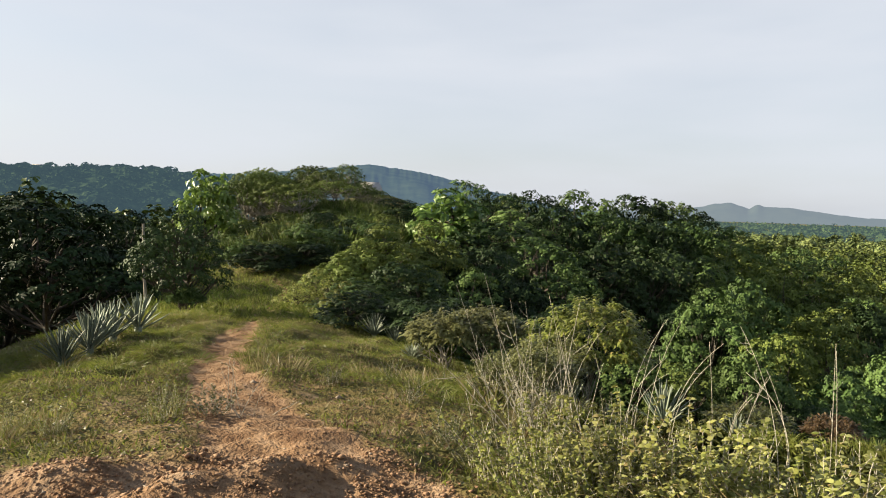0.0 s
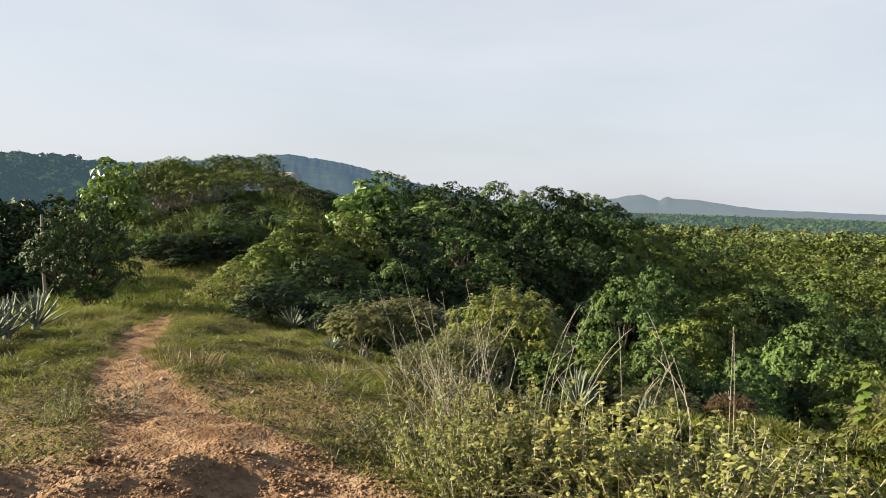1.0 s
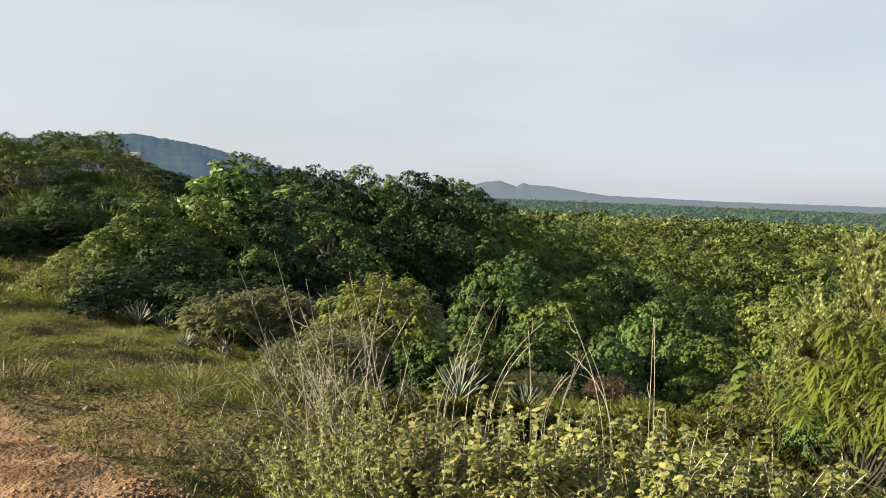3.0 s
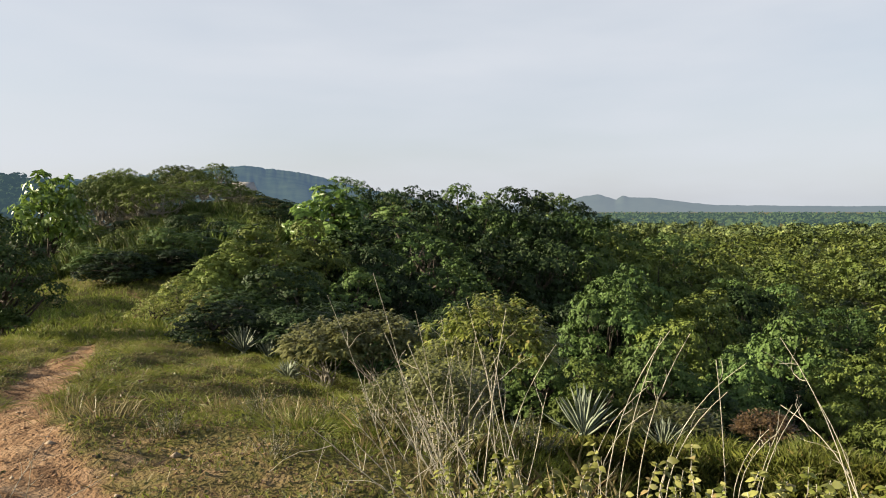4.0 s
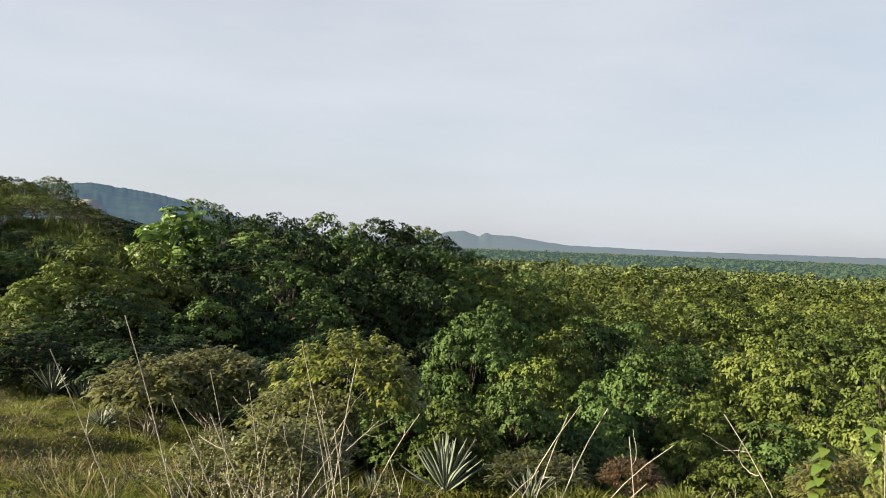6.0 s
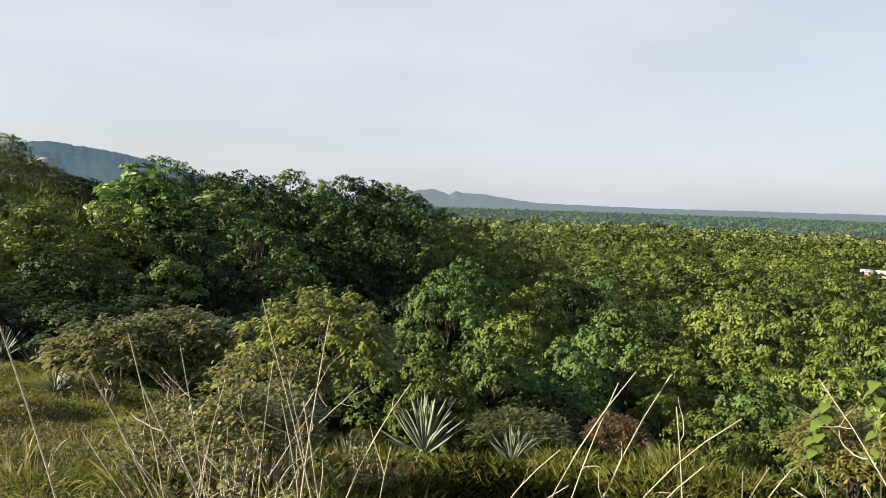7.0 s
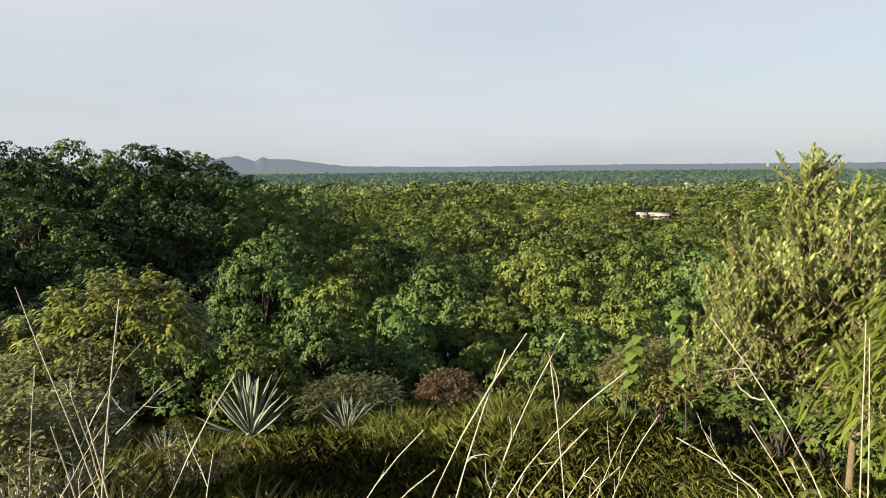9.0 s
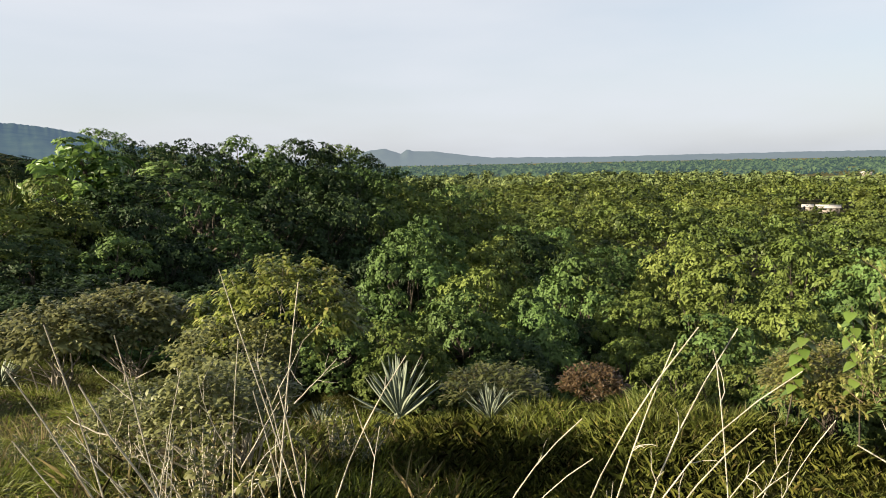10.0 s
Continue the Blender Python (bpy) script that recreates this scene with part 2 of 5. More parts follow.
def backdrop_material(name, dark, light, haze_glow, share, scale):
    """Distant woods; a kilometre or more of bright haze is put in as emission."""
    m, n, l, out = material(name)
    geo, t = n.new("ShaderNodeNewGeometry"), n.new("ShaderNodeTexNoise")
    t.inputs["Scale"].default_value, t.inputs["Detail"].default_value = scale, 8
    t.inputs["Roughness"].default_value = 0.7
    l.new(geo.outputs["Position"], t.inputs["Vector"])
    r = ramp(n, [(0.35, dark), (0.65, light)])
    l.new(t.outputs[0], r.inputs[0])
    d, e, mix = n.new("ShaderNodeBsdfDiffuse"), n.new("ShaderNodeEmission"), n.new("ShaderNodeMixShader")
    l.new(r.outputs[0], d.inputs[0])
    e.inputs[0].default_value = (*haze_glow, 1)
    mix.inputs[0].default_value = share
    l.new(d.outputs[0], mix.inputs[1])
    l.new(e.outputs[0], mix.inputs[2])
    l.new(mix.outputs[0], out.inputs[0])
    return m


GROUND = ground_material()
# the blue-grey emission paints haze over the hills and their woods
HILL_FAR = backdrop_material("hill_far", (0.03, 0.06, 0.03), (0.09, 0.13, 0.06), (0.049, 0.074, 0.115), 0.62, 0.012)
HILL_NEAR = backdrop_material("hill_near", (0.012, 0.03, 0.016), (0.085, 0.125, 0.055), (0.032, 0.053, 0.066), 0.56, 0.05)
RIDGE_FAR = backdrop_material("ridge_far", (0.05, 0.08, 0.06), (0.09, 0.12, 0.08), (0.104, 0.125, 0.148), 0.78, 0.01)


# ---- mesh helpers ----
def vnoise(x, y, seed=0):
    """Smooth value noise, 0 to 1, one cell a metre."""
    xi, yi = np.floor(x).astype(np.int64), np.floor(y).astype(np.int64)
    u, v = x - xi, y - yi
    u, v = u * u * (3 - 2 * u), v * v * (3 - 2 * v)

    def h(a, b):
        k = (a * 374761393 + b * 668265263 + seed * 974711) & 0x7FFFFFFF
        k = ((k ^ (k >> 13)) * 1274126177) & 0x7FFFFFFF
        return ((k ^ (k >> 16)) & 0xFFFF) / 65535.0

    return (h(xi, yi) * (1 - u) + h(xi + 1, yi) * u) * (1 - v) + (h(xi, yi + 1) * (1 - u) + h(xi + 1, yi + 1) * u) * v


def mesh_of(name, pieces, mat, smooth=False):
    """One mesh out of pieces (vertices, faces); faces are arrays of 3 or 4 columns."""
    me = bpy.data.meshes.new(name)
    vs, loops, sizes, base = [], [], [], 0
    for v, f in pieces:
        f = np.asarray(f)
        vs.append(np.asarray(v, float))
        loops.append((f + base).ravel())
        sizes.append(np.full(len(f), f.shape[1]))
        base += len(v)
    vs, loops, sizes = np.concatenate(vs), np.concatenate(loops), np.concatenate(sizes)
    me.vertices.add(len(vs))
    me.vertices.foreach_set("co", vs.ravel())
    me.loops.add(len(loops))
    me.loops.foreach_set("vertex_index", loops.astype(np.int32))
    me.polygons.add(len(sizes))
    me.polygons.foreach_set("loop_start", np.r_[0, np.cumsum(sizes)[:-1]].astype(np.int32))
    me.polygons.foreach_set("loop_total", sizes.astype(np.int32))
    if smooth:
        me.polygons.foreach_set("use_smooth", np.ones(len(sizes), bool))
    me.update(calc_edges=True)
    me.validate()
    me.materials.append(mat)
    return me


def part(name, mesh, parent, label=""):
    ob = new(name, mesh)
    ob.parent = parent
    return tagged(ob, label)


def unit(v):
    return v / np.maximum(np.linalg.norm(v, axis=-1, keepdims=True), 1e-9)


def leaves(base, way, up, length, width, droop=0.15):
    """Folded four-cornered leaves."""
    way = unit(way)
    side = unit(np.cross(way, up) + 1e-6)
    nor = np.cross(side, way)
    length, width = np.broadcast_to(length, len(base))[:, None], np.broadcast_to(width, len(base))[:, None]
    mid = base + way * length * 0.45
    a, b = mid + side * width * 0.5 + nor * width * 0.18, mid - side * width * 0.5 + nor * width * 0.18
    tip = base + way * length - np.array([0, 0, 1.0]) * droop * length
    v = np.stack([base, a, tip, b], 1).reshape(-1, 3)
    k = np.arange(len(base))[:, None] * 4
    return v, np.concatenate([k + [0, 1, 2], k + [0, 2, 3]])


def long_leaves(base, way, up, length, width, droop=0.5):
    """Arched leaves of eight corners, for plants near by."""
    way = unit(way)
    side = unit(np.cross(way, up) + 1e-6)
    nor = np.cross(side, way)
    n = len(base)
    length, width = np.broadcast_to(length, n)[:, None], np.broadcast_to(width, n)[:, None]
    down = np.array([0, 0, -1.0])
    cols = []
    for s, w in ((0.0, 0.12), (0.3, 0.95), (0.65, 0.85), (1.0, 0.04)):
        c = base + way * length * s + down * droop * length * s * s
        cols += [c + side * width * 0.5 * w + nor * width * 0.12 * w, c - side * width * 0.5 * w + nor * width * 0.12 * w]
    v = np.stack(cols, 1).reshape(-1, 3)
    k = np.arange(n)[:, None] * 8
    return v, np.concatenate([k + [0, 2, 3, 1], k + [2, 4, 5, 3], k + [4, 6, 7, 5]])


def tube(points, radii, sides=5):
    """A tapering round limb along points."""
    points, radii = np.asarray(points, float), np.asarray(radii, float)
    n = len(points)
    d = unit(np.gradient(points, axis=0))
    ref = np.where(np.abs(d[:, 2:3]) > 0.9, [[1.0, 0, 0]], [[0, 0, 1.0]])
    s = unit(np.cross(d, ref))
    t = np.cross(d, s)
    a = np.arange(sides) * 2 * np.pi / sides
    v = points[:, None] + radii[:, None, None] * (s[:, None] * np.cos(a)[None, :, None] + t[:, None] * np.sin(a)[None, :, None])
    f = []
    for i in range(n - 1):
        for j in range(sides):
            k = (j + 1) % sides
            f.append((i * sides + j, i * sides + k, (i + 1) * sides + k, (i + 1) * sides + j))
    return v.reshape(-1, 3), np.array(f)


def bent(rng, start, way, length, n=6, wobble=0.12, sag=0.0):
    """Points of a crooked limb."""
    p, d = np.array(start, float), unit(np.asarray(way, float))
    pts = [p]
    for i in range(n):
        d = unit(d + rng.normal(0, wobble, 3) + np.array([0, 0, -sag]))
        p = p + d * length / n
        pts.append(p)
    return np.array(pts)


def thinned(rng, points, gap, most):
    """Picks of points no nearer to each other than gap, at most so many."""
    keep = []
    alive = np.ones(len(points), bool)
    for i in rng.permutation(len(points)):
        if alive[i]:
            keep.append(i)
            alive &= ((points - points[i]) ** 2).sum(1) > gap * gap
            if len(keep) == most:
                break
    return np.array(keep)


def puffs(rng, centre, out, per, length, width, spread, droop, maker, loose=0.17):
    """Domed tufts of leaves that overlap like shingles, one round each centre, turned towards out."""
    c, o = np.repeat(centre, per, 0), np.repeat(out, per, 0)
    size = np.repeat(rng.uniform(0.65, 1.4, len(centre)), per)
    d = unit(rng.normal(size=c.shape) + o * 0.6 + np.array([0, 0, 0.75]))
    base = c + d * np.array([1, 1, 0.75]) * (spread * size * rng.uniform(0.5, 1.05, len(c)))[:, None]
    nor = unit(d * 0.7 + o * 0.55 + rng.normal(0, loose, c.shape) + [0, 0, 0.1])
    way = rng.normal(0, 1.0, c.shape) + d * [0.4, 0.4, 0.5] - np.array([0, 0, 0.6 * droop])
    way = unit(way - (way * nor).sum(1, keepdims=True) * nor) + nor * 0.1
    k = rng.uniform(0.7, 1.25, len(c))
    return maker(base, way, nor, length * k, width * k, droop)


def crown(rng, lobes, clumps, per, length, width, spread=0.3, droop=0.15, floor=-0.35, maker=leaves, inner=0.12):
    """Tufts of leaves over the outer skin of several lobes (x, y, z, r), dark gaps between them."""
    lobes = np.asarray(lobes, float)
    w = lobes[:, 3] ** 2
    n = clumps * 5
    pick = rng.choice(len(lobes), n, p=w / w.sum())
    u = unit(rng.normal(size=(n, 3)))
    u[:, 2] = np.where(u[:, 2] < floor, -u[:, 2], u[:, 2])
    centre = lobes[pick, :3] + u * lobes[pick, 3:4] * rng.uniform(0.86, 1.1, (n, 1)) * np.array([1, 1, 0.85])
    far = np.linalg.norm((centre[:, None] - lobes[None, :, :3]) / [1, 1, 0.85], axis=2) / lobes[None, :, 3]
    skin = np.nonzero(far.min(1) > 0.8)[0]
    keep = skin[thinned(rng, centre[skin], spread * 1.6, clumps)]
    deep = rng.integers(0, n, int(inner * len(keep)))
    c = np.concatenate([centre[keep], lobes[pick[deep], :3] + u[deep] * lobes[pick[deep], 3:4] * 0.6])
    return puffs(rng, c, np.concatenate([u[keep], u[deep]]), per, length, width, spread, droop, maker)


def lobes_of(rng, n, radius, bottom, top, plump=(0.24, 0.42)):
    """Lobes that make an uneven crown."""
    out = []
    for i in range(n):
        a, q = i * 2.4 + rng.uniform(-0.5, 0.5), math.sqrt((i + 0.4) / n)
        h = 1 - 0.8 * q * q + rng.uniform(-0.2, 0.12)
        r = radius * rng.uniform(*plump)
        z = bottom + r * 0.6 + (top - bottom - r * 1.5) * max(0.0, h)
        out.append((math.cos(a) * radius * 0.86 * q, math.sin(a) * radius * 0.86 * q, z, r))
        if q > 0.72:
            b, r = a + rng.uniform(-0.25, 0.25), radius * rng.uniform(*plump)
            out.append((math.cos(b) * radius * 0.8 * q, math.sin(b) * radius * 0.8 * q, bottom + r * 0.5 + (z - bottom) * rng.uniform(0.1, 0.62), r))
    return out


def spot(x, y, z, turn=0.0, size=1.0, tall=1.0):
    return Matrix.Translation((x, y, z)) @ Matrix.Rotation(turn, 4, "Z") @ Matrix.Diagonal((size, size, size * tall, 1))


def thing(name, label, category, group=""):
    return tagged(new(name), label, category, group)


def G(x, y):
    return float(ground_height(x, y))


def tree(seed, name, label, height, radius, leaf, clumps=260, per=9, length=0.28, width=0.16, bark=None, n_lobes=8, stem=0.35, droop=0.15,
         spread=0.4, stems=1, floor=-0.35, maker=leaves, category="tree", group=""):
    """A tree at the origin: trunk and limbs, and a crown of separate leaves."""
    rng = np.random.default_rng(seed)
    ob = thing(name, label, category, group)
    lobes = lobes_of(rng, int(n_lobes * 1.35), radius, height * stem, height)
    wood = []
    for s in range(stems):
        o = rng.normal(0, 0.12 * (stems > 1), 3) * [1, 1, 0]
        lean = rng.normal(0, 0.06 + 0.1 * (stems > 1), 3) * [1, 1, 0] + [0, 0, 1]
        t = bent(rng, o - [0, 0, 0.4], lean, height * 0.6 + 0.4, 6, 0.07)
        r0 = 0.02 * height + 0.03
        wood.append(tube(t, np.linspace(r0, r0 * 0.25, len(t)), 7))
        for x, y, z, r in lobes[s::stems]:
            i = int(np.clip(np.searchsorted(t[:, 2], z - r * 1.2 - height * 0.12), 1, len(t) - 2))
            e = np.array([x, y, z])
            mid = (t[i] + e) / 2 + rng.normal(0, 0.08 * radius, 3) - [0, 0, 0.06 * height]
            wood.append(tube([t[i], mid, e - [0, 0, r * 0.4], e + rng.normal(0, r * 0.25, 3)], [r0 * 0.5, r0 * 0.36, r0 * 0.2, r0 * 0.06], 5))
            for _ in range(2):
                b = e + rng.normal(0, r * 0.4, 3)
                wood.append(tube([mid, (mid + b) / 2 + rng.normal(0, r * 0.15, 3), b], [r0 * 0.22, r0 * 0.16, r0 * 0.05], 4))
    part("trunk", mesh_of("trunk", wood, bark or BARK, True), ob)
    part("crown", mesh_of("crown", [crown(rng, lobes, clumps, per, length, width, spread, droop, floor, maker)], leaf), ob)
    return ob

# ---- terrain ----
SPINE_Y = [-40, 0, 5, 11, 17, 27, 40, 60, 85, 110, 150]
SPINE_X = [2, -0.3, -1.3, -3.6, -4.8, -7, -9.5, -13, -13, -12, -12]
SPINE_Z = [-0.5, 0, -0.15, -0.6, -1.0, -1.5, -1.6, -1.0, -0.5, -1, -4]
RIGHT_Q = [0, 2, 4, 7, 10, 14, 20, 28, 42, 60, 110, 180, 300]
RIGHT_D = [0, 0.15, 0.5, 1.3, 2.7, 5.0, 8.0, 11, 14.5, 17, 21, 25, 28]
LEFT_Q = [0, 2, 4, 6, 8, 14, 22, 30, 40, 60, 100, 200, 400]
LEFT_D = [0, 0.12, 0.5, 1.2, 2.2, 6, 10, 9.5, 7, 6.5, 10, 18, 26]


def step(a, b, v):
    u = np.clip((v - a) / (b - a), 0, 1)
    return u * u * (3 - 2 * u)


def bump(x, y, cx, cy, rx, ry):
    return np.exp(-((x - cx) / rx) ** 2 - ((y - cy) / ry) ** 2)


def ground_height(x, y):
    """Height of the bare ground: a ridge with a valley beside it, a knoll ahead and a wide plain."""
    x, y = np.asarray(x, float), np.asarray(y, float)
    sx, sz = np.interp(y, SPINE_Y, SPINE_X), np.interp(y, SPINE_Y, SPINE_Z)
    q = (x - sx) * 0.93
    drop = np.where(q > 0, np.interp(q, RIGHT_Q, RIGHT_D), np.interp(-q, LEFT_Q, LEFT_D))
    z = sz - drop
    z = z + 2.6 * bump(x, y, 9, 58, 16, 24) - 2.6 * bump(x, y, 0, 27, 5, 8)
    # a terrace, and a hollow shaped so that the near slope falls into shade
    z = z + 0.55 * bump(x, y, 5.2, 8.7, 2.6, 2.8) - 0.4 * bump(x, y, 2.7, 6.5, 1.1, 1.8)
    # the last rise is an unseen hill, added to shade the valley
    z = z - 0.55 * bump(x, y, 4, 12.5, 4, 3.5) + 2.6 * bump(x, y, -15, 63, 9, 11) + 3.6 * bump(x, y, -12, 82, 12, 12) + 37 * bump(x, y, -85, 14, 28, 25)
    far = step(115, 260, np.hypot(x * 0.8, y))
    z = z * (1 - far) - 28 * far
    z = z + 0.05 * np.sin(1.9 * x + 0.7 * y) * np.cos(1.3 * y - 0.6 * x) + 0.025 * np.sin(4.7 * x + 1) * np.sin(5.3 * y)
    near = np.clip(np.hypot(x, y) / 40, 0, 1)
    z = z + near * (0.35 * np.sin(0.33 * x + 1.1) * np.cos(0.27 * y) + 0.5 * np.sin(0.11 * x - 0.09 * y))
    return z

# ---- the ground ----
PATH_XY = [(0.4, -2.5), (-0.2, 1.0), (-0.7, 3.2), (-1.5, 5.0), (-2.6, 7.0), (-3.3, 8.4), (-3.9, 10.5), (-4.4, 12.4), (-5.0, 15.0), (-5.9, 18.5), (-6.6, 22.5), (-7.4, 26), (-9.5, 29)]
PATH_W = [1.5, 1.4, 1.0, 0.55, 0.4, 0.34, 0.3, 0.34, 0.05, 0.05, 0.05, 0.1, 0.02]


def trodden(x, y):
    """1 on the bare trodden path, falling to 0 beside it."""
    x, y = np.asarray(x, float), np.asarray(y, float)
    best = np.zeros(np.broadcast(x, y).shape)
    for (ax, ay), (bx, by), wa, wb in zip(PATH_XY, PATH_XY[1:], PATH_W, PATH_W[1:]):
        dx, dy = bx - ax, by - ay
        s = np.clip(((x - ax) * dx + (y - ay) * dy) / (dx * dx + dy * dy), 0, 1)
        d = np.hypot(x - ax - s * dx, y - ay - s * dy)
        w = wa + (wb - wa) * s
        best = np.maximum(best, 1 - step(0.55, 1.5, d / w))
    best = np.maximum(best, 0.95 * (1 - step(0.5, 1.3, np.hypot((x + 1.9) / 1.6, (y - 3.4) / 0.9))))
    best = np.maximum(best, 0.45 * (1 - step(0.3, 1.2, np.hypot((x + 1.8) / 2.3, (y - 6.0) / 2.6))))
    return best


def surface(x, y):
    """The ground with its small relief: trodden hollow, clods and tussocks."""
    x, y = np.asarray(x, float), np.asarray(y, float)
    t = trodden(x, y)
    near = 1 - step(20, 40, np.hypot(x, y))
    clods = (vnoise(x * 3.5, y * 3.5, 3) - 0.5) * 0.07 + (vnoise(x * 8, y * 8, 5) - 0.5) * 0.055
    soft = (vnoise(x * 1.7, y * 1.7, 7) - 0.5) * 0.16 + (vnoise(x * 5, y * 5, 9) - 0.5) * 0.05
    rim = 0.22 * bump(x, y, -2.2, 3.7, 1.5, 0.7) * (0.4 + vnoise(x * 2.5, y * 2.5, 11)) - 0.03 * bump(x, y, -0.65, 3.55, 0.35, 0.22)
    return ground_height(x, y) + near * (clods * t + soft * (1 - t) - 0.06 * t) + rim


def spaced(a, b, fine, reach, growth=1.13):
    mid = list(np.arange(a, b + fine / 2, fine))
    lo, hi, d = [a], [b], fine
    while lo[-1] > -reach or hi[-1] < reach:
        d *= growth
        lo.append(lo[-1] - d), hi.append(hi[-1] + d)
    return np.array(lo[:0:-1] + mid + hi[1:])


gx, gy = spaced(-13, 9, 0.1, 4600), spaced(0, 26, 0.1, 4600)
GX, GY = np.meshgrid(gx, gy)
GZ = surface(GX, GY)
nx, ny = len(gx), len(gy)
ii = (np.arange(ny - 1)[:, None] * nx + np.arange(nx - 1)[None, :]).ravel()
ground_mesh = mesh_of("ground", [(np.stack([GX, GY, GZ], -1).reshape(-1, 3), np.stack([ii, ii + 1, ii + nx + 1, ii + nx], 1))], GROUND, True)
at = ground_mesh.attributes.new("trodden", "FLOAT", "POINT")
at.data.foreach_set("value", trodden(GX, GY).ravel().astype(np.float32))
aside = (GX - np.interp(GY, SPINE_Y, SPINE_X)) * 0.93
# litter under the woods; its dark reaches the slope to stand in for shade
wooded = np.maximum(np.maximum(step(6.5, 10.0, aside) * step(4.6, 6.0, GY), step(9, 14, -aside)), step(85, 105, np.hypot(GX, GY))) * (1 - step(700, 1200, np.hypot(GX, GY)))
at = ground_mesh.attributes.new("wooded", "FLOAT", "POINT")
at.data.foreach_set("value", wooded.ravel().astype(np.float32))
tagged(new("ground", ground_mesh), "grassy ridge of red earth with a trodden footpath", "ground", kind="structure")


# ---- far hills ----
def hill(name, label, az0, az1, dist, profile, mat, depth, wobble=0.0, seed=1, relief=0.0):
    """A long wooded hill: its crest rises and falls with the bearing, its foot runs out towards the viewer and away."""
    n, rows = 620, 26
    az = np.radians(np.linspace(az0, az1, n))
    deg = np.degrees(az)
    top = np.interp(deg, [p[0] for p in profile], [p[1] for p in profile])
    rough = wobble * (vnoise(deg * 2.2, deg * 0, seed) - 0.5) + wobble * 0.5 * (vnoise(deg * 7, deg * 0, seed + 1) - 0.5) + wobble * 0.35 * (vnoise(deg * 19, deg * 0, seed + 2) - 0.5)
    v = []
    for j in range(rows):
        s = j / (rows - 1)
        k = 1 - abs(2 * s - 1) ** 1.4
        r = dist + depth * (s - 0.5)
        fold = 1 + (0.5 * (vnoise(deg * 0.35 + 3 * s, np.full(n, s * 5), seed + 4) - 0.5) + 0.12 * (vnoise(deg * 3, np.full(n, s * 30), seed + 6) - 0.5)) * (1 - k)
        z = -30 + ((top + rough * k ** 5) * dist * math.pi / 180 + 31.5) * np.clip(k * fold, 0, 1)
        z = z + relief * k * ((vnoise(deg * 1500 / dist * 2.2, np.full(n, s * depth / 70), seed + 8) - 0.5) + 0.7 * (vnoise(deg * 1500 / dist * 5, np.full(n, s * depth / 40), seed + 9) - 0.5))
        v.append(np.stack([r * np.sin(az), r * np.cos(az), z], 1))
    i = (np.arange(rows - 1)[:, None] * n + np.arange(n - 1)[None, :]).ravel()
    me = mesh_of(name, [(np.concatenate(v), np.stack([i, i + 1, i + n + 1, i + n], 1))], mat, True)
    return tagged(new(name, me), label, "hill", kind="structure")
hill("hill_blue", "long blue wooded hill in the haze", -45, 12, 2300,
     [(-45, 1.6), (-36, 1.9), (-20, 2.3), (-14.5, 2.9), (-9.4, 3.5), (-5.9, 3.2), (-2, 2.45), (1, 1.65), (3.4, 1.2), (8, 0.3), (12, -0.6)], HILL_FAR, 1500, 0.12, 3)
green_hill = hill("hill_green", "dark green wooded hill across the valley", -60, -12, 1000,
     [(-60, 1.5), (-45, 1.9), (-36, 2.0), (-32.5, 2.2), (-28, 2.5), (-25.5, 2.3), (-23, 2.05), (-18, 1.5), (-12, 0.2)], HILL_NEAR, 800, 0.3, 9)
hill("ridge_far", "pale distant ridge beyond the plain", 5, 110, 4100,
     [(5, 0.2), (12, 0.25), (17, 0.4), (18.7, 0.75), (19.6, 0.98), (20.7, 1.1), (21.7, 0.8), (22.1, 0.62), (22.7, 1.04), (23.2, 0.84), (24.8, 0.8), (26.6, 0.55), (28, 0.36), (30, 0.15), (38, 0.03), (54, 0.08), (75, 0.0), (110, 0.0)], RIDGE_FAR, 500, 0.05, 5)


# ---- crowns of the wood on the nearer hill ----
def hill_wood(name, label, ob, mat, seed, count, size):
    rng = np.random.default_rng(seed)
    co = np.empty(len(ob.data.vertices) * 3)
    ob.data.vertices.foreach_get("co", co)
    co = co.reshape(-1, 3)
    half = len(co) * 14 // 26
    c = co[rng.integers(0, half, count)] + rng.normal(0, 6, (count, 3)) * [1, 1, 0]
    c = c[c[:, 2] > -22]
    per = 26
    u = unit(rng.normal(size=(len(c), per, 3)))
    u[..., 2] = np.abs(u[..., 2])
    r = size * np.exp(rng.normal(0, 0.3, (len(c), 1, 1)))
    base = (c[:, None] - [0, 0, 0.9 * size] + u * r * [1, 1, 0.9]).reshape(-1, 3)
    way = rng.normal(size=base.shape)
    nor = u.reshape(-1, 3)
    way = way - (way * nor).sum(1, keepdims=True) * nor
    k = rng.uniform(0.7, 1.3, len(base)) * np.repeat(r.ravel(), per)
    return tagged(new(name, mesh_of(name, [leaves(base, way, nor, 0.75 * k, 0.55 * k, 0.1)], mat)), label, "woods", kind="stuff")


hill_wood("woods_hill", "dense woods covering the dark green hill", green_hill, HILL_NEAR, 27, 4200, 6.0)


